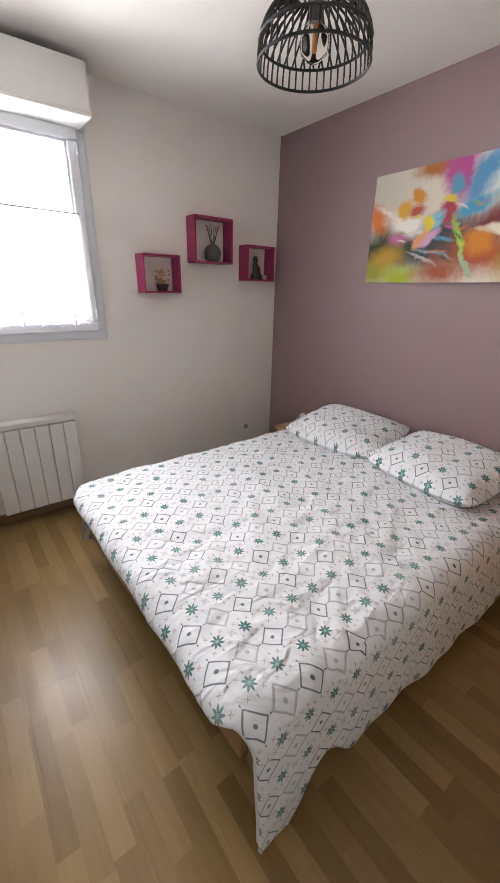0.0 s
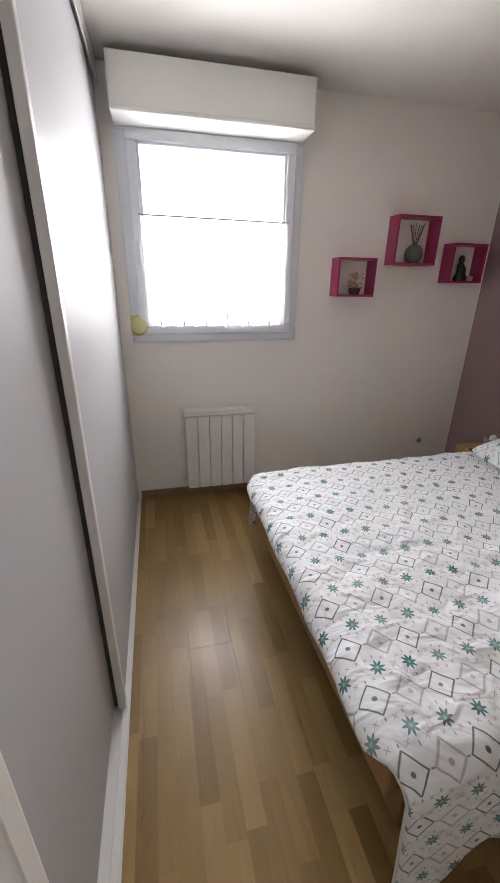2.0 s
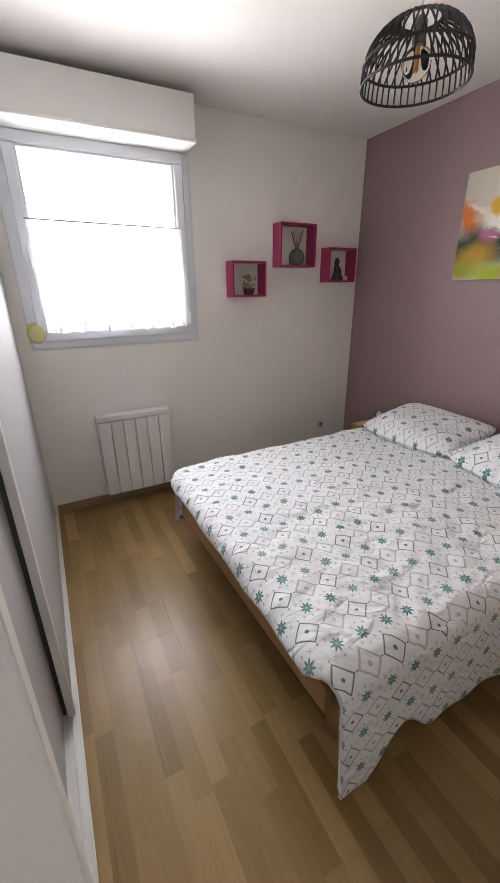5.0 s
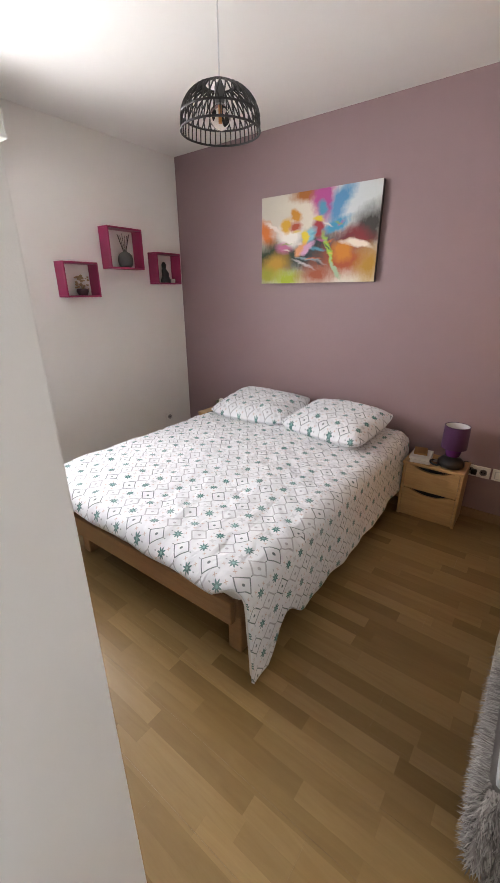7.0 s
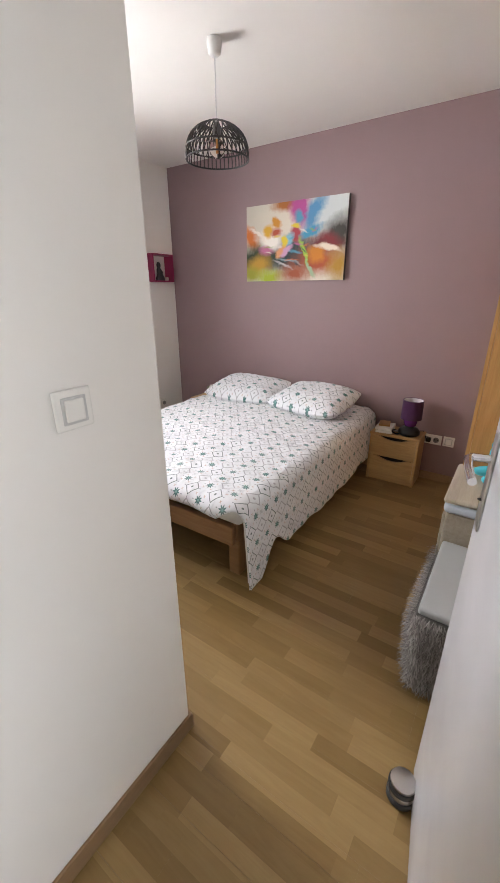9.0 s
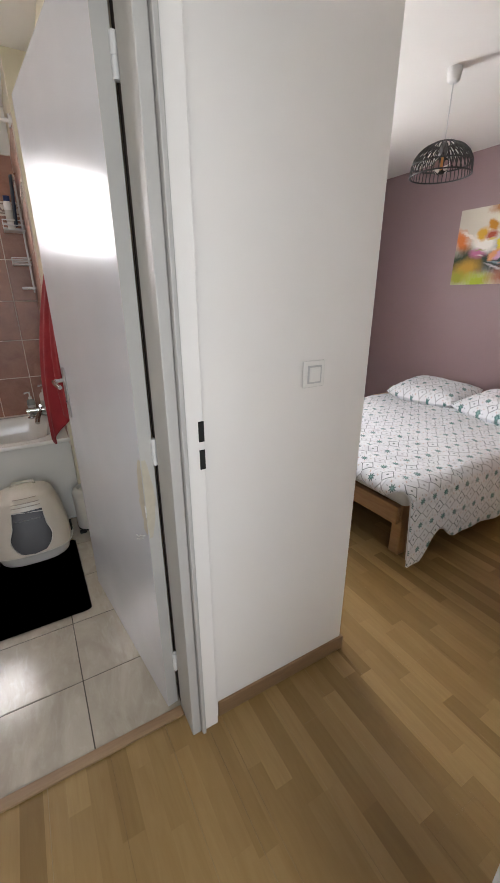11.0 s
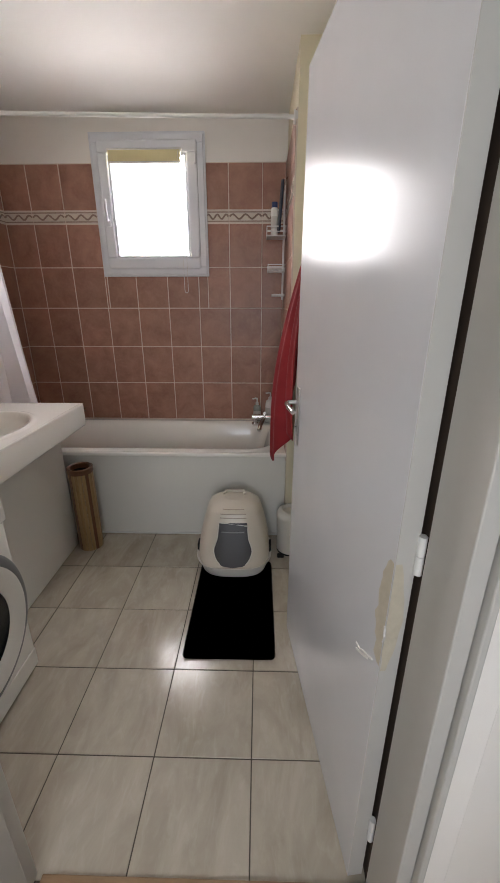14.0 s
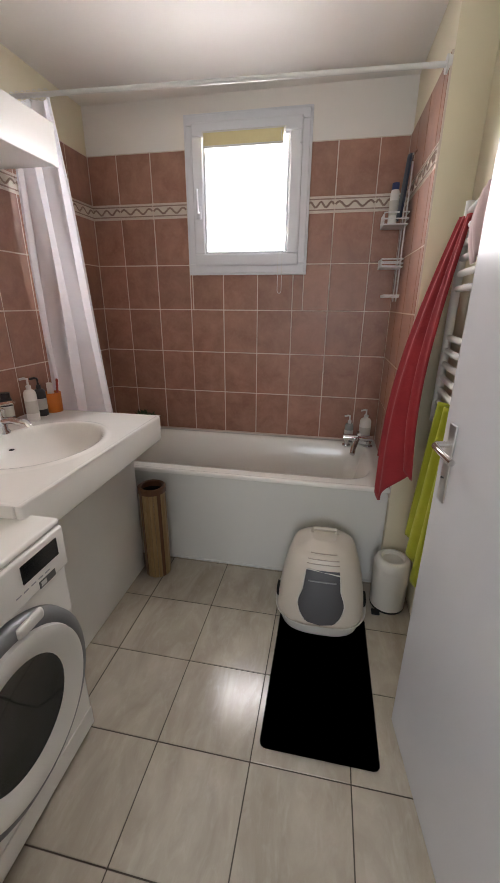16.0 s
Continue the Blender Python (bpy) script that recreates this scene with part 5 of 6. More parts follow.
for i in range(150):
    a, e = rp.uniform(0, 6.28), rp.uniform(0.15, 1.3)
    l, w = rp.uniform(0.05, 0.10), rp.uniform(0.006, 0.011)
    d0 = Vector((math.cos(a) * math.cos(e), 0.35 * math.sin(a) * math.cos(e), math.sin(e)))
    base = Vector((rp.uniform(-0.06, 0.06), rp.uniform(-0.012, 0.012), 0.06 + rp.uniform(0, 0.02)))
    s = Vector((-math.sin(a), math.cos(a), 0)) * w
    k0 = len(verts)
    verts += [base, base + d0 * l * 0.5 + s, base + d0 * l * 0.5 - s, base + d0 * l - Vector((0, 0, l * 0.2))]
    faces += [(k0, k0 + 1, k0 + 3, k0 + 2)]
me = bpy.data.meshes.new("leaves")
me.from_pydata([tuple(q) for q in verts], [], faces)
me.materials.append(plain("dark_leaf", (0.03, 0.065, 0.018), 0.5, vary=0.3))
lv = new("leaves", me)
lv.parent = pp
tagged(lv, kind="stuff")

# ---------- washbasin unit ----------
vn = thing("washbasin", "white moulded washbasin top with an oval bowl", "washbasin", (-2.345, 1.68, 0.78))
VX, VY = 0.352, 0.492


def basin_top(u, v):
    x, y = (u * 2 - 1) * VX, (v * 2 - 1) * VY
    q = ((x - 0.035) / 0.225) ** 2 + (y / 0.275) ** 2
    t = max(0.0, 1 - q)
    z = 0.132 - 0.135 * t ** 0.55 if q < 1 else 0.132 + 0.006 * max(0.0, 1 - abs(q - 1.16) / 0.16)
    return (x, y, z)


part("bowl_top", sheet(basin_top, 90, 110), M["enamel"], vn, smooth=180)
part("front_apron", box(VX - 0.03, VX, -VY, VY, 0.0, 0.1325, 0.012, 3), M["enamel"], vn, smooth=50)
part("end_apron", box(-VX, VX - 0.03, VY - 0.03, VY, 0.0, 0.1325, 0.01, 3), M["enamel"], vn, smooth=50)
part("end_apron", box(-VX, VX - 0.03, -VY, -VY + 0.03, 0.0, 0.1325, 0.01, 3), M["enamel"], vn, smooth=50)
part("overflow_hole", lathe([(0, 0), (0.011, 0), (0.011, 0.002), (0, 0.002)], 16, at=(-0.150, 0.03, 0.072)), M["dark"], vn)
part("drain", lathe([(0, 0), (0.028, 0), (0.026, 0.004), (0, 0.004)], 20, at=(0.03, 0, -0.004)), M["chrome"], vn, smooth=40)
vp = thing("vanity_panel", "plain white panel closing the space under the washbasin", "panel", (-2.14, 1.70, 0))
part("cap_strip", box(-0.012, 0.009, -0.47, 0.40, 0.7805, 0.80, 0.002), M["rail"], vp)
part("board", box(-0.012, 0.008, -0.47, 0.40, 0.0, 0.78, 0.002), plain("white_melamine", (0.70, 0.685, 0.64), 0.35, vary=0.03), vp)
tap = thing("basin_mixer", "chrome single-lever basin mixer tap", "tap", (-2.565, 1.75, 0.912))
tap.scale = (1.25, 1.25, 1.25)
part("body", lathe([(0, 0), (0.028, 0), (0.028, 0.006), (0.022, 0.012), (0.020, 0.07), (0.023, 0.085), (0.012, 0.095), (0, 0.096)], 22), M["chrome"], tap, smooth=50)
part("spout", tube([(0, 0, 0.045), (0.05, 0, 0.052), (0.11, 0, 0.045), (0.118, 0, 0.032)], 0.0125, 12), M["chrome"], tap, smooth=60)
part("lever", tube([(0, 0, 0.092), (0.01, 0, 0.105), (0.075, 0, 0.118)], 0.007, 10), M["chrome"], tap, smooth=60)
VZ = 0.9125
M["black_bottle"] = plain("dark_bottle", (0.02, 0.018, 0.022), 0.3)
pump_bottle("lotion_bottle", "white pump bottle beside the washbasin", (-2.57, 1.96, VZ), M["pump_white"], 0.028, 0.155)
pump_bottle("lotion_bottle", "dark pump bottle with a white label beside the washbasin", (-2.59, 2.05, VZ), M["black_bottle"], 0.027, 0.14, M["black_bottle"])
pump_bottle("lotion_bottle", "dark bottle with a cap near the mirror", (-2.655, 1.90, VZ), M["black_bottle"], 0.026, 0.13, M["black_bottle"], False)
cp = thing("toothbrush_cup", "orange plastic cup with tubes and a brush", "cup", (-2.585, 2.135, VZ))
cp.scale = (1.15, 1.15, 1.15)
part("cup", lathe([(0, 0), (0.036, 0), (0.038, 0.09), (0.035, 0.09), (0.033, 0.005), (0, 0.005)], 24), plain("orange_plastic", (0.62, 0.17, 0.015), 0.35), cp, smooth=50)
part("tube", box(-0.018, 0.012, -0.012, 0.004, 0.01, 0.135, 0.006), M["pump_white"], cp)
part("toothbrush", tube([(0.012, 0.01, 0.006), (0.022, 0.018, 0.15)], 0.005, 8), plain("red_brush", (0.4, 0.05, 0.03), 0.4), cp)
# mirror with a light box on top
mr = thing("mirror", "frameless wall mirror above the washbasin", "mirror", (-2.6985, 1.68, 0.99))
k = Mat("mirror_silver")
k.set(colour=(0.86, 0.87, 0.87), rough=0.01, metal=1.0)
part("glass", box(0.0, 0.006, -0.48, 0.46, 0.0, 1.02, 0.001), k.m, mr)
lb = thing("mirror_light_box", "white light pelmet above the mirror", "light box", (-2.70, 1.68, 2.02))
part("casing", box(0.0, 0.33, -0.48, 0.455, 0.0, 0.15, 0.008, 3), M["pump_white"], lb, smooth=50)
part("front_edge", box(0.325, 0.34, -0.482, 0.457, -0.006, 0.156, 0.005, 3), M["pump_white"], lb, smooth=50)

# ---------- shower curtain ----------
rd = thing("curtain_rod", "white shower curtain rod across the tub", "curtain rod", (-1.75, 2.215, 2.295))
part("bar", tube([(-0.948, 0, 0.02), (0.948, 0, -0.018)], 0.0095, 12), M["rail"], rd, smooth=60)
for x, z in ((-0.940, 0.02), (0.940, -0.018)):
    part("wall_flange", tube([(x - 0.008, 0, z), (x + 0.008, 0, z)], 0.028, 18), M["rail"], rd, smooth=40)
sc = thing("shower_curtain", "white translucent shower curtain pushed to one side", "curtain", (-2.68, 2.215, 0))


def curtain(u, v):
    top, low = 0.25, 0.32
    w = low + (top - low) * v ** 1.4
    a = u * math.pi * 6 + 0.8 * math.sin(u * 5 + v)
    lean = 0.09 * (1 - v)
    x = 0.015 + u * w + lean * u + 0.012 * math.sin(2 * a)
    y = 0.012 + (0.020 - 0.006 * v) * math.sin(a) + 0.01 * math.sin(v * 7 + u * 9)
    return (x, y, 0.66 + 1.64 * v)


k = Mat("white_curtain_cloth")
tl, df, ms = k.n("ShaderNodeBsdfTranslucent"), k.n("ShaderNodeBsdfDiffuse"), k.n("ShaderNodeMixShader")
fold = k.noise(k.coords(), 40, 3)
cc = k.mix(fold, (0.93, 0.92, 0.95), (0.88, 0.88, 0.92))
k.put(tl.inputs[0], cc)
k.put(df.inputs[0], cc)
ms.inputs[0].default_value = 0.3
k.t.links.new(tl.outputs[0], ms.inputs[1])
k.t.links.new(df.outputs[0], ms.inputs[2])
k.t.links.new(ms.outputs[0], k.t.nodes["Material Output"].inputs[0])
part("cloth", sheet(curtain, 150, 30), k.m, sc, smooth=180)
for i in range(9):
    part("ring", tube([(0.03 + i * 0.028, 0.018 * math.cos(a * 0.5236), 2.31 + 0.018 * math.sin(a * 0.5236)) for a in range(12)], 0.002, 5, closed=True), M["rail"], sc)

# ---------- wall caddy ----------
cd = thing("shower_caddy", "white wire shower caddy with three trays in the corner", "shower caddy", (-0.805, 2.70, 1.48))
for y in (-0.05, 0.05):
    part("upright", tube([(-0.02, y, 0.0), (-0.02, y, 0.63)], 0.0035, 6), M["rail"], cd)
part("hook", tube([(-0.02, -0.05, 0.63), (-0.02, -0.045, 0.665), (0.0, -0.04, 0.68), (-0.02, 0.045, 0.665), (-0.02, 0.05, 0.63)], 0.0045, 6), M["chrome"], cd)
for z, w, hgt in ((0.36, 0.125, 0.055), (0.165, 0.115, 0.04), (0.02, 0.085, 0.012)):
    tr = part("tray", box(-w, -0.008, -0.075, 0.075, z, z + 0.006, 0.002), M["rail"], cd)
    for zz in ((z + hgt, z + hgt * 0.5) if hgt > 0.02 else (z + hgt,)):
        part("tray_rim", tube([(-0.01, -0.074, zz), (-w, -0.074, zz), (-w, 0.074, zz), (-0.01, 0.074, zz)], 0.0035, 6, closed=True), M["rail"], tr)
    for j in range(5):
        yy = -0.07 + 0.035 * j
        part("tray_wire", tube([(-w, yy, z), (-w, yy, z + hgt)], 0.0025, 5), M["rail"], tr)
o = pump_bottle("shampoo_bottle", "white shampoo bottle with a dark blue cap", (-0.885, 2.69, 1.848), M["pump_white"], 0.021, 0.165, plain("blue_cap", (0.02, 0.04, 0.14), 0.4), False)
gl = thing("bath_glove", "dark navy bath glove hanging from the caddy", "glove", (-0.826, 2.665, 1.87))


def glove(u, v):
    w = 0.055 * (0.45 + 0.55 * math.sin(min(1, (1 - v) * 1.15 + 0.08) * math.pi * 0.5))
    return (-0.012 - 0.012 * math.sin(u * math.pi) - 0.02 * (1 - v), (u - 0.5) * 2 * w, 0.0 + 0.27 * v)


part("cloth", sheet(glove, 10, 14, 0.008), fabric("navy_terry", (0.012, 0.022, 0.045), weave=400), gl, smooth=180)

# ---------- towel radiator and towels ----------
tw = thing("towel_radiator", "white ladder towel radiator on the cream wall", "radiator", (-0.661, 1.72, 1.0))
for y in (-0.27, 0.27):
    part("upright", tube([(-0.055, y, 0.02), (-0.055, y, 0.80)], 0.016, 12), M["radiator"], tw, smooth=60)
    for z in (0.08, 0.74):
        part("wall_bracket", tube([(0.0, y * 0.9, z), (-0.05, y * 0.9, z)], 0.01, 8), M["radiator"], tw, smooth=60)
for i, z in enumerate((0.10, 0.15, 0.20, 0.25, 0.30, 0.35, 0.52, 0.57, 0.62, 0.67, 0.72, 0.77)):
    part("bar", tube([(-0.052, -0.27, z), (-0.066, -0.13, z), (-0.070, 0.0, z), (-0.066, 0.13, z), (-0.052, 0.27, z)], 0.0115, 10), M["radiator"], tw, smooth=60)


def towel(name, label, at, material, fn, nu=26, nv=34, thick=0.006):
    t = thing(name, label, "towel", at)
    part("cloth", sheet(fn, nu, nv, thick), material, t, smooth=180)
    return t


def red_fn(u, v):
    # v: 1 at the bar, 0 at the lower hem; the cloth gathers at the bar and fans out below
    d = 1 - v
    y = 0.035 - 0.10 * d + u * (0.12 + 0.27 * d ** 0.8)
    bulge = 0.03 + 0.15 * math.sin(min(1.0, d * 1.2) * math.pi * 0.5)
    fold = 0.030 * math.sin(u * 15 + d * 2.2) + 0.014 * math.sin(u * 34 + d * 4 + 0.7)
    x = -bulge * (0.50 + 0.50 * math.sin(u * math.pi) ** 0.7) - fold * (0.35 + 0.75 * d)
    z = -1.06 * d + (0.30 * abs(u - 0.38) + 0.05 * math.sin(u * 13)) * d ** 3 + 0.012 * math.sin(u * 11) * d
    return (x, y, z)


towel("bath_towel", "crimson bath towel hanging from the towel radiator", (-0.70, 1.90, 1.755), fabric("crimson_terry", (0.33, 0.020, 0.026), (0.23, 0.012, 0.017), weave=500, sheen=0.08, wrinkle=0.5), red_fn, 60, 40)
towel("bath_towel", "lime green towel hanging low on the radiator", (-0.712, 1.72, 1.14), fabric("lime_terry", (0.46, 0.50, 0.03), (0.40, 0.44, 0.02), weave=500, sheen=0.1, wrinkle=0.3),
      lambda u, v: (-0.035 - 0.02 * (1 - v) - 0.016 * math.sin(u * 13 + v), (u - 0.5) * (0.17 + 0.08 * (1 - v)) + 0.07 * (1 - v), -0.70 * (1 - v) + 0.08 * u * (1 - v)))
towel("wash_cloth", "pale pink wash cloth over the radiator's top", (-0.70, 1.69, 1.795), fabric("pale_pink_terry", (0.55, 0.40, 0.38), weave=500),
      lambda u, v: (-0.045 - 0.02 * math.sin(v * math.pi) - 0.008 * math.sin(u * 12), (u - 0.5) * 0.22, -0.16 * (1 - v) - 0.05 * u * (1 - v)), 12, 12)

# ---------- washing machine ----------
wm = thing("washing_machine", "white front-loading washing machine with a dark glass door", "washing machine", (-1.908, 0.925, 0))
wm.scale = (1.0, 1.0, 1.02)
part("cabinet", box(-0.56, 0.0, -0.298, 0.298, 0.012, 0.835, 0.014, 3), M["enamel"], wm, smooth=50)
part("worktop", box(-0.565, 0.004, -0.30, 0.30, 0.832, 0.852, 0.008, 3), M["enamel"], wm, smooth=50)
part("control_panel", box(-0.004, 0.014, -0.296, 0.296, 0.70, 0.832, 0.008, 3), M["enamel"], wm, smooth=50)
part("display", box(0.0135, 0.0165, 0.12, 0.26, 0.757, 0.812, 0.002), plain("black_display", (0.008, 0.008, 0.009), 0.15), wm, "black display window")
for i in range(5):
    part("print_bar", box(0.0143, 0.0149, 0.09 + i * 0.027, 0.108 + i * 0.027, 0.735, 0.739), plain("grey_bar_print", (0.35, 0.35, 0.36), 0.6) if i == 0 else bpy.data.materials["grey_bar_print"], wm)
part("badge", box(0.0143, 0.0156, 0.17, 0.235, 0.705, 0.727, 0.001), plain("badge_grey", (0.12, 0.12, 0.12), 0.4), wm)
part("badge_mark", box(0.0157, 0.0161, 0.176, 0.197, 0.709, 0.723), M["rail"], wm)
part("drawer", box(0.013, 0.019, -0.285, -0.12, 0.725, 0.815, 0.006), M["enamel"], wm)
part("programme_knob", tube([(0.012, -0.04, 0.77), (0.042, -0.04, 0.77)], 0.028, 24), M["enamel"], wm, smooth=40)


def around_x(profile, n, at):
    b = lathe(profile, n)
    bmesh.ops.rotate(b, verts=b.verts[:], cent=(0, 0, 0), matrix=Matrix.Rotation(radians(90), 3, "Y"))
    bmesh.ops.translate(b, verts=b.verts[:], vec=at)
    return b


DC = (0.0, 0.015, 0.415)
dg = part("door_ring", around_x([(0.200, 0.0), (0.280, 0.0), (0.276, 0.022), (0.262, 0.034), (0.242, 0.034), (0.231, 0.03), (0.200, 0.03)], 64, DC), plain("grey_door_ring", (0.17, 0.17, 0.175), 0.4), wm, "grey outer door ring", smooth=50)
part("inner_ring", around_x([(0.160, 0.02), (0.238, 0.030), (0.234, 0.044), (0.214, 0.050), (0.176, 0.040), (0.160, 0.03)], 64, DC), M["pump_white"], dg, "white inner door ring", smooth=50)
part("door_glass", around_x([(0.0, 0.012), (0.065, 0.014), (0.13, 0.020), (0.180, 0.034)], 48, DC), plain("dark_door_glass", (0.012, 0.014, 0.015), 0.06), dg, "dark curved door glass", smooth=180)
part("door_grip", box(0.026, 0.044, 0.05, 0.14, 0.648, 0.680, 0.008), M["pump_white"], dg)
part("kick_plate", box(-0.01, 0.004, -0.29, 0.29, 0.02, 0.10, 0.003), M["enamel"], wm)
for x in (-0.5, -0.06):
    for y in (-0.25, 0.25):
        part("foot", lathe([(0, 0), (0.02, 0), (0.02, 0.014), (0, 0.014)], 12, at=(x, y, 0)), M["dark"], wm)

# ---------- things on the bathroom floor ----------
mt = thing("rubber_mat", "black rubber mat on the bathroom tiles", "mat", (-1.095, 1.60, 0))
b = bmesh.new()
out = []
for cx, cy, a0 in ((0.18, 0.305, 0), (-0.18, 0.305, 90), (-0.18, -0.32, 180), (0.18, -0.32, 270)):
    out += [b.verts.new((cx + 0.025 * math.cos(radians(a0 + 15 * i)), cy + 0.025 * math.sin(radians(a0 + 15 * i)), 0.007)) for i in range(7)]
f = b.faces.new(out)
bmesh.ops.solidify(b, geom=[f], thickness=0.0065)
part("sheet", b, M["rubber"], mt)

lt = thing("litter_box", "beige covered cat litter box with a grey swing flap", "litter box", (-1.11, 1.965, 0.0075))
M["beige_plastic"] = plain("beige_plastic", (0.65, 0.585, 0.50), 0.3, vary=0.04)
M["pale_plastic"] = plain("pale_plastic", (0.72, 0.69, 0.63), 0.3, vary=0.04)


def hood(theta, h):
    """Point of the hood at an angle and a share of its height."""
    hw = 0.207 * (1 - 0.36 * h ** 1.9) * (1 - max(0, (h - 0.86) / 0.14) ** 2 * 0.55)
    hd = 0.195 * (1 - 0.38 * h ** 1.1) * (1 - max(0, (h - 0.86) / 0.14) ** 2 * 0.55)
    c, s = math.cos(theta), math.sin(theta)
    n = 2 / 2.9
    x = hw * math.copysign(abs(c) ** n, c)
    y = hd * math.copysign(abs(s) ** n, s) + 0.06 * h
    return Vector((x, y, 0.062 + 0.328 * h))


part("hood", sheet(lambda u, v: hood(u * 2 * math.pi, v), 72, 26), M["beige_plastic"], lt, smooth=180)
top = [hood(2 * math.pi * i / 72, 1.0) for i in range(72)]
b = bmesh.new()
cv = b.verts.new((0, 0.06, 0.393))
ring = [b.verts.new(p) for p in top]
for i in range(72):
    b.faces.new((ring[i], ring[(i + 1) % 72], cv))
part("hood_top", b, M["beige_plastic"], lt, smooth=180)


def tray(u, v):
    t = u * 2 * math.pi
    c, s = math.cos(t), math.sin(t)
    n = 2 / 2.9
    k_ = 0.90 + 0.10 * v + (0.045 if v > 0.8 else 0)
    return (0.210 * k_ * math.copysign(abs(c) ** n, c), 0.198 * k_ * math.copysign(abs(s) ** n, s), 0.075 * v)


part("tray", sheet(tray, 72, 10, 0.003), M["pale_plastic"], lt, smooth=180)


def flap_at(u, v, off):
    a = u * 2 - 1
    if v < 0.62:
        q = v / 0.62
        w = 0.45 * math.sqrt(max(0.0, 1 - (1 - q) ** 2)) * (1.0 if q < 0.6 else 1 - 0.28 * (q - 0.6) / 0.4)
    else:
        w = 0.324
    p = hood(-math.pi / 2 + a * w, 0.03 + 0.70 * v)
    n = Vector((a * 0.35, -1, 0.35)).normalized()
    return p + n * off


part("flap", sheet(lambda u, v: flap_at(u, v, 0.004), 20, 30), plain("smoked_grey_flap", (0.05, 0.047, 0.05), 0.45), lt, "smoked grey swing flap", smooth=180)
part("flap_frame", tube([flap_at(0.0 if i < 14 else 1.0, (i + 1) / 14 if i < 14 else 1 - (i - 13) / 14, 0.006) for i in range(27)], 0.0035, 6), M["pale_plastic"], lt, smooth=60)
part("flap_bar", tube([flap_at(u_ / 6, 0.80, 0.008) for u_ in range(1, 6)], 0.004, 6), plain("grey_bar", (0.2, 0.19, 0.19), 0.3), lt)
for i in range(3):
    part("vent_slot", tube([hood(-math.pi / 2 + a, 0.80 + 0.06 * i) + Vector((0, -0.002, 0.001)) for a in (-0.34, -0.17, 0, 0.17, 0.34)], 0.0025, 5), plain("slot_shadow", (0.38, 0.32, 0.26), 0.5) if i == 0 else bpy.data.materials["slot_shadow"], lt)
part("carry_handle", tube([(-0.06, 0.08, 0.39), (-0.055, 0.10, 0.40), (0.055, 0.10, 0.40), (0.06, 0.08, 0.39)], 0.009, 8), M["beige_plastic"], lt, smooth=60)
for sx in (-1, 1):
    part("clip", box(sx * 0.212 - 0.006, sx * 0.212 + 0.006, -0.03, 0.03, 0.055, 0.115, 0.003), M["dark"], lt)

bn = thing("pedal_bin", "small white pedal bin beside the tub", "bin", (-0.768, 2.075, 0))
part("body", lathe([(0, 0.004), (0.080, 0.004), (0.084, 0.012), (0.087, 0.235), (0.0, 0.235)], 36), M["pale_plastic"], bn, smooth=50)
part("lid", lathe([(0.088, 0.235), (0.090, 0.25), (0.078, 0.278), (0.064, 0.288), (0.056, 0.286), (0.050, 0.268), (0.0, 0.264)], 36), M["pale_plastic"], bn, "white lid with a recessed ring", smooth=50)
part("base_ring", lathe([(0.0, 0), (0.084, 0), (0.085, 0.01), (0.08, 0.012), (0, 0.012)], 36), M["dark"], bn, smooth=50)
part("pedal", box(-0.085, -0.045, -0.105, -0.07, 0.004, 0.016, 0.004), M["dark"], bn)

bb_ = thing("bamboo_basket", "tall round bamboo basket with a dark rim", "basket", (-2.035, 2.085, 0))
M["bamboo"] = wood("lacquered_bamboo", (0.22, 0.13, 0.05), (0.36, 0.24, 0.11), 0.4, "z")
M["bamboo_dark"] = wood("dark_bamboo", (0.09, 0.035, 0.015), (0.14, 0.06, 0.025), 0.4, "z")
for i in range(20):
    a = 2 * math.pi * i / 20
    b = box(-0.0098, 0.0098, -0.003, 0.003, 0.0, 0.535, 0.0015, 1)
    bmesh.ops.rotate(b, verts=b.verts[:], cent=(0, 0, 0), matrix=Matrix.Rotation(a + math.pi / 2, 3, "Z"))
    bmesh.ops.translate(b, verts=b.verts[:], vec=(0.066 * math.cos(a), 0.066 * math.sin(a), 0.0))
    part("slat", b, M["bamboo_dark"] if i % 5 == 3 else M["bamboo"], bb_)
part("rim", lathe([(0.058, 0.515), (0.073, 0.515), (0.074, 0.545), (0.066, 0.55), (0.057, 0.545), (0.058, 0.515)], 30), M["bamboo_dark"], bb_, smooth=50)
part("lining", lathe([(0.0, 0.01), (0.060, 0.012), (0.060, 0.53)], 24), M["dark"], bb_, smooth=60)

# blind rolled up in the bathroom window
bl = thing("roller_blind", "pale yellow roller blind rolled up in the window", "blind", (-1.70, W_NORTH - 0.062, 2.325))
part("roll", tube([(-0.235, 0, 0.028), (0.235, 0, 0.028)], 0.016, 14), M["rail"], bl, smooth=60)
part("cloth", box(-0.225, 0.225, -0.018, -0.015, -0.03, 0.03, 0.001), plain("pale_yellow_cloth", (0.72, 0.64, 0.36), 0.8), bl)
part("bottom_bar", box(-0.228, 0.228, -0.022, -0.012, -0.042, -0.03, 0.003), M["rail"], bl)
part("cord", tube([(0.225 + 0.012 * math.cos(math.pi * i / 8 * (1 if i < 9 else 1)), -0.02, -0.78 - 0.02 * math.sin(math.pi * i / 8)) for i in range(9)] + [(0.213, -0.02, 0.02), (0.237, -0.02, 0.02)], 0.0016, 5, closed=True), M["rail"], bl)

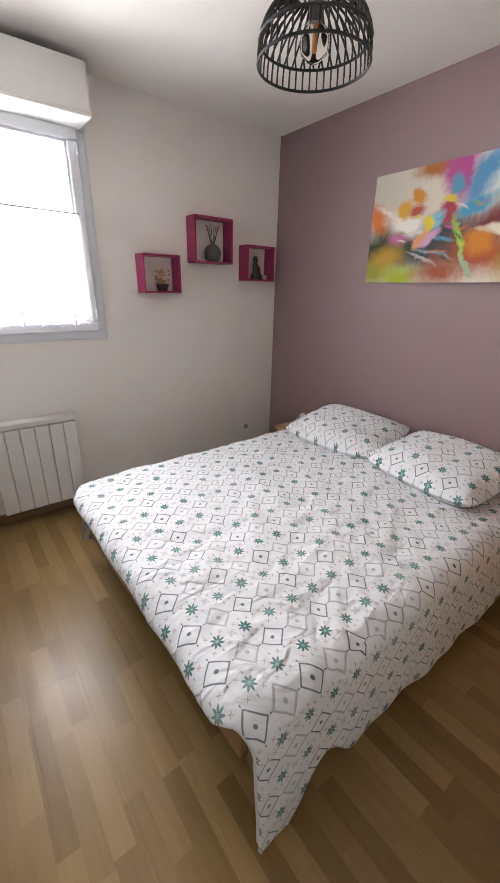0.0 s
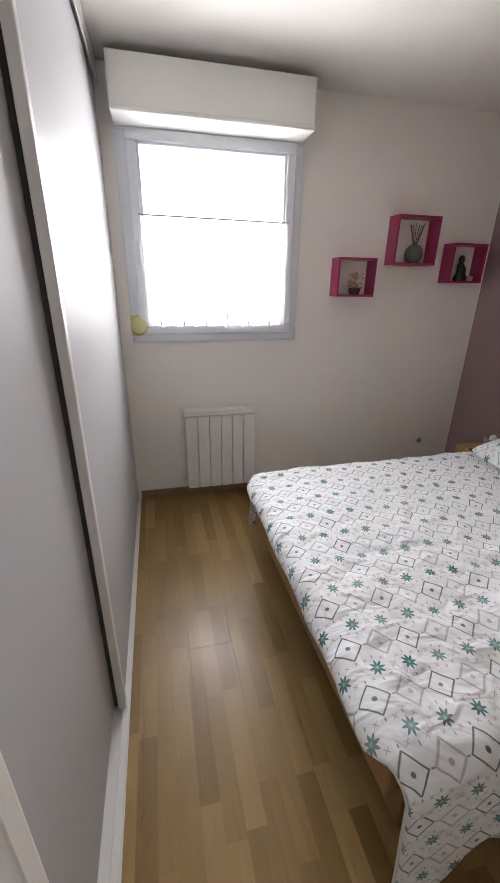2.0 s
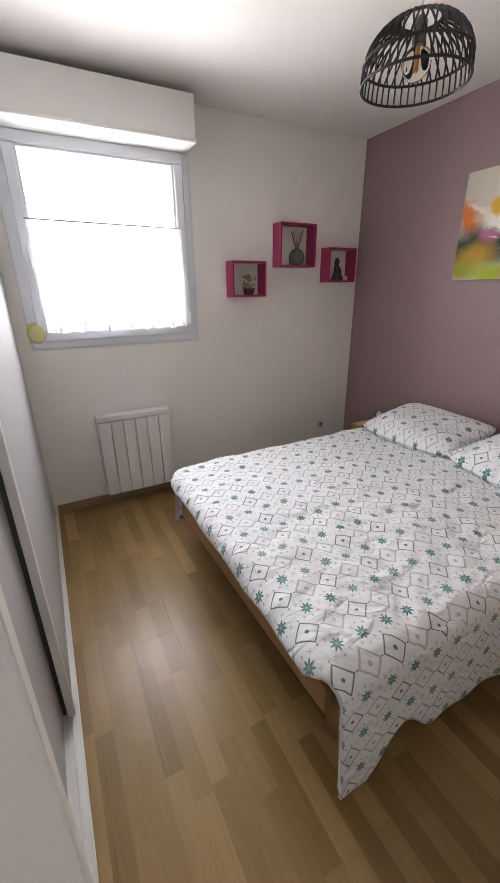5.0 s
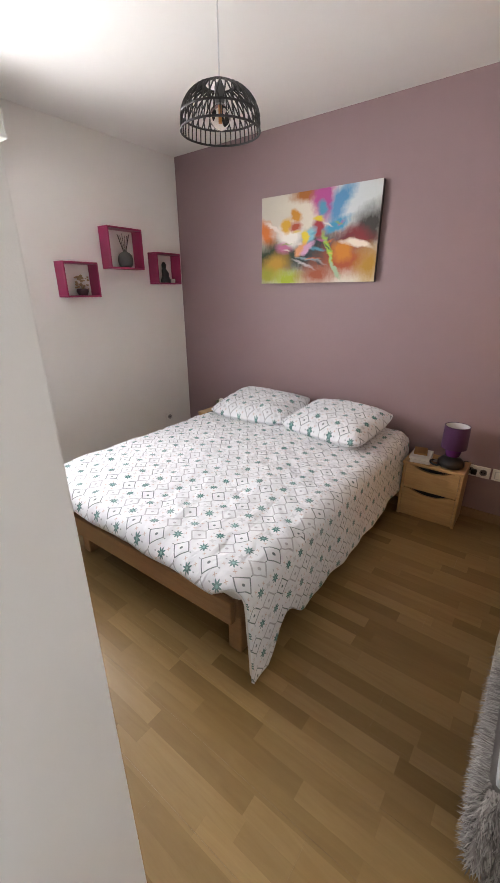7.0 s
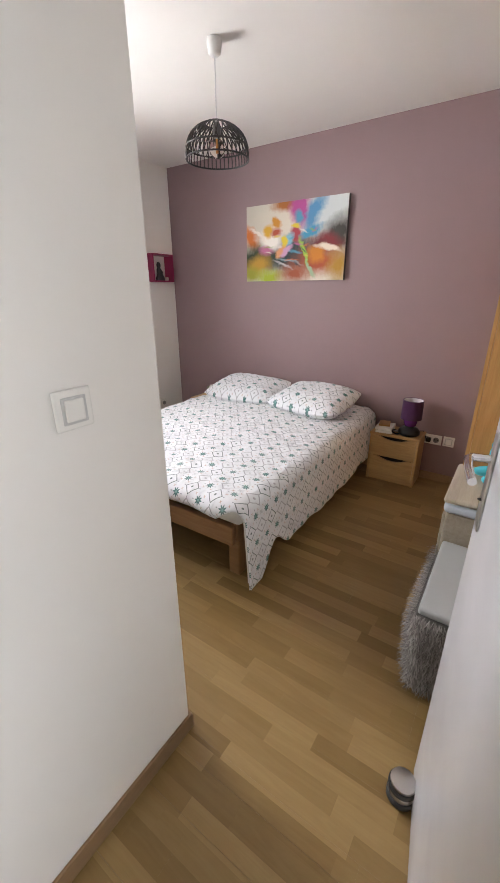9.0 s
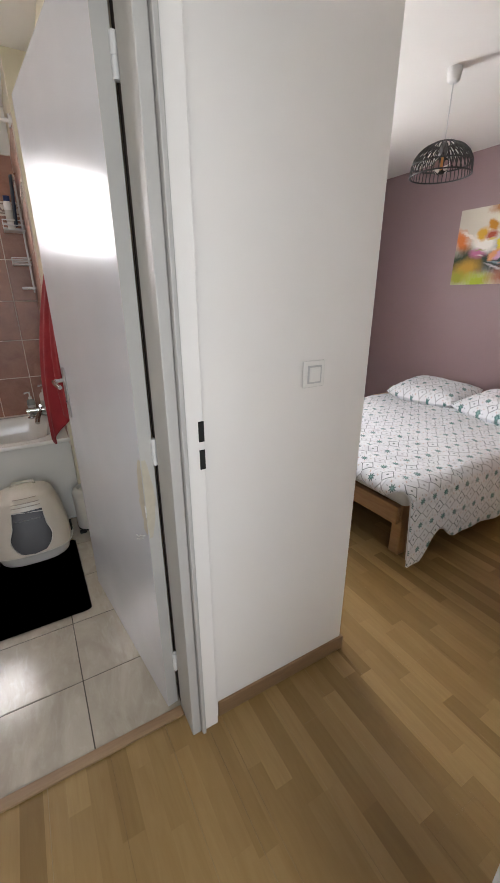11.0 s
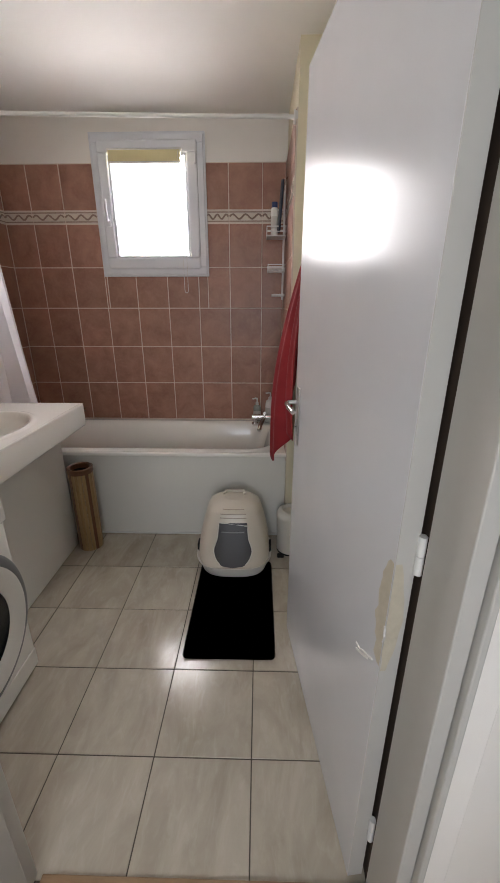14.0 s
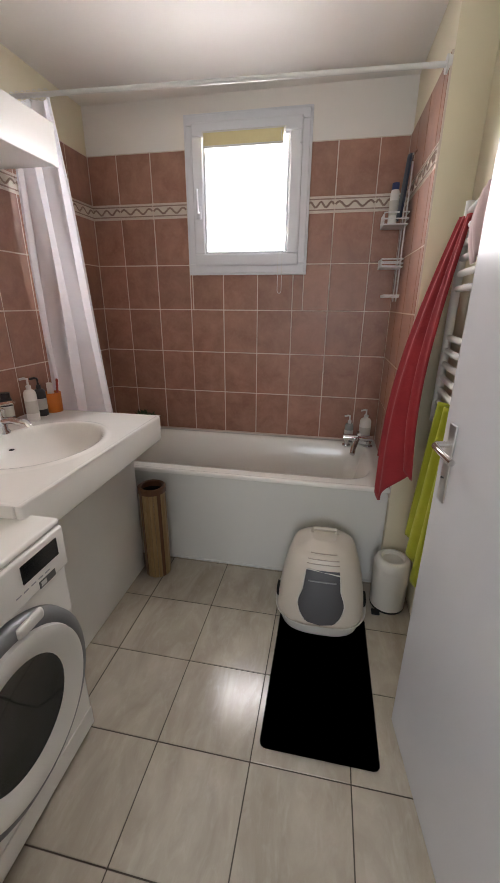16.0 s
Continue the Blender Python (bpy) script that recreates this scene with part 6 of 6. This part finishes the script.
# ---------- floors, board by board and tile by tile ----------
fl = struct("floor", box(-1.70, X_EAST, -1.5, W_NORTH, -0.12, -0.011), M["joint"], "three-strip oak laminate floor", "floor")
rng = random.Random(4)
BWID, BLEN = 0.192, 1.28
cache = {}


def board(x0, x1, y0, y1):
    key = (round(x1 - x0, 3), round(y1 - y0, 3))
    if key not in cache:
        cache[key] = mesh_of("floorboard", box(0, key[0] - 0.0005, 0, key[1] - 0.0001, -0.011, 0, 0.0003, 1), M["laminate"])
    piece("floorboard", cache[key], fl, (x0, y0, 0))


def boards(xa, xb, ya, yb, shift):
    i = math.floor((xa - 0.206) / BWID)
    while 0.206 + i * BWID < xb:
        x0, x1 = max(xa, 0.206 + i * BWID), min(xb, 0.206 + (i + 1) * BWID)
        off = (i * 0.437 + shift) % BLEN
        y = ya - off
        while y < yb:
            y0, y1 = max(ya, y), min(yb, y + BLEN)
            if x1 - x0 > 0.004 and y1 - y0 > 0.01:
                board(x0, x1, y0, y1)
            y += BLEN
        i += 1


boards(-0.05, X_EAST, Y_SOUTH, W_NORTH, 0.3)
boards(-0.62, -0.05, Y_SOUTH, 0.477, 0.3)
boards(-1.612, -0.62, -1.5, 0.54, 0.1)
bf = struct("floor_bathroom", box(-2.70, -0.66, 0.541, W_NORTH, -0.12, -0.0035), M["grout_floor"], "marbled beige ceramic tile floor", "floor")
TS = 0.3345
tm = {}
for i in range(-4, 2):
    for j in range(-1, 7):
        x0, x1 = -1.322 + i * TS, -1.322 + (i + 1) * TS
        y0, y1 = 0.874 + j * TS, 0.874 + (j + 1) * TS
        x0, x1, y0, y1 = max(x0, -2.70), min(x1, -0.66), max(y0, 0.565), min(y1, 2.92)
        if x1 - x0 > 0.02 and y1 - y0 > 0.02:
            key = (round(x1 - x0, 3), round(y1 - y0, 3))
            if key not in tm:
                tm[key] = mesh_of("floor_tile", box(0.0022, key[0] - 0.0022, 0.0022, key[1] - 0.0022, -0.004, 0, 0.0012, 1), M["marble"])
            piece("floor_tile", tm[key], bf, (x0, y0, 0))

# ---------- bathroom wall tiles ----------
rows = ((0.60, 0.885), (0.885, 1.155), (1.155, 1.425), (1.425, 1.692), (1.692, 1.960), (2.040, 2.305))
TWID = 0.2205
frieze_base = plain("ivory_frieze_tile", (0.62, 0.56, 0.48), 0.35, vary=0.08)
frieze_mark = plain("grey_frieze_motif", (0.30, 0.215, 0.175), 0.5)


def tile_mesh(w, h, frieze, cache_={}):
    key = (round(w, 3), round(h, 3), frieze)
    if key in cache_:
        return cache_[key]
    b = box(0.0030, key[0] - 0.0030, -0.0065, 0.0, 0.0030, key[1] - 0.0030, 0.0012, 1)
    if frieze:
        for z in (0.013, key[1] - 0.013):
            box(0.002, key[0] - 0.002, -0.0100, -0.0064, z - 0.0035, z + 0.0035, bm=b)
        pts = [(0.004 + (key[0] - 0.008) * i / 18, -0.0072, key[1] / 2 + 0.014 * math.sin(i / 18 * math.pi * 5)) for i in range(19)]
        tube(pts, 0.0058, 5, bm=b)
        b.faces.ensure_lookup_table()
        for f in b.faces:
            f.material_index = 1 if f.calc_center_median().y < -0.0082 else 0
    cache_[key] = mesh_of("wall_tile", b, [frieze_base, frieze_mark] if frieze else M["terracotta"])
    return cache_[key]


def tile_wall(name, label, face, a0, a1, at, first, holes=()):
    """Tiles on a wall: face 'n' looks to -y along x, 'w' looks to +x, 'e' looks to -x."""
    rz = {"n": 0, "w": 90, "e": -90}[face]
    root = new(name)
    root.empty_display_size = 0.05
    tagged(root, label, "wall tiling", kind="structure")
    bed_ = bmesh.new()
    for (x0, x1, z0, z1) in holes or ((a0, a1, 0.55, 2.307),):
        if face == "n":
            box(x0, x1, at - 0.0080, at, z0, z1, bm=bed_)
        elif face == "w":
            box(at, at + 0.0080, x0, x1, z0, z1, bm=bed_)
        else:
            box(at - 0.0080, at, x0, x1, z0, z1, bm=bed_)
    part("grout_bed", bed_, M["grout_wall"], root)
    i = math.floor((a0 - first) / TWID)
    while first + i * TWID < a1 - 0.004:
        x0, x1 = max(a0, first + i * TWID), min(a1, first + (i + 1) * TWID)
        for z0, z1, fz in [(z0, z1, False) for z0, z1 in rows] + [(1.960, 2.040, True)]:
            bits = [(x0, x1, z0, z1)]
            if holes:
                bits = []
                if z1 <= 1.645 or z0 >= 2.455:
                    bits = [(x0, x1, z0, z1)]
                else:
                    zl = min(z1, 1.645)
                    if x0 < -2.045:
                        bits.append((x0, min(x1, -2.045), z0, z1))
                    if x1 > -1.335:
                        bits.append((max(x0, -1.335), x1, z0, z1))
                    if zl > z0 and x1 > -2.045 and x0 < -1.335:
                        bits.append((max(x0, -2.045), min(x1, -1.335), z0, zl))
            for p, q, r0, r1 in bits:
                if q - p < 0.012 or r1 - r0 < 0.012:
                    continue
                ob = piece("wall_tile", tile_mesh(q - p, r1 - r0, fz), root, (0, 0, 0))
                ob.rotation_euler = (0, 0, radians(rz))
                ob.location = {"n": (p, at - 0.003, r0), "w": (at + 0.003, p, r0), "e": (at - 0.003, q, r0)}[face]
        i += 1


tile_wall("tiled_wall_north", "glazed brown wall tiles with an ivory frieze around the window", "n", -2.692, -0.808, W_NORTH, -1.400,
          ((-2.70, -2.045, 0.55, 2.307), (-1.335, -0.80, 0.55, 2.307), (-2.045, -1.335, 0.55, 1.645)))
tile_wall("tiled_wall_west", "glazed brown wall tiles behind the washbasin and tub", "w", 1.20, 2.918, -2.70, 2.918 - 12 * TWID)
tile_wall("tiled_wall_east", "glazed brown wall tiles at the tub's end", "e", 2.192, 2.918, -0.80, 2.918 - 12 * TWID)
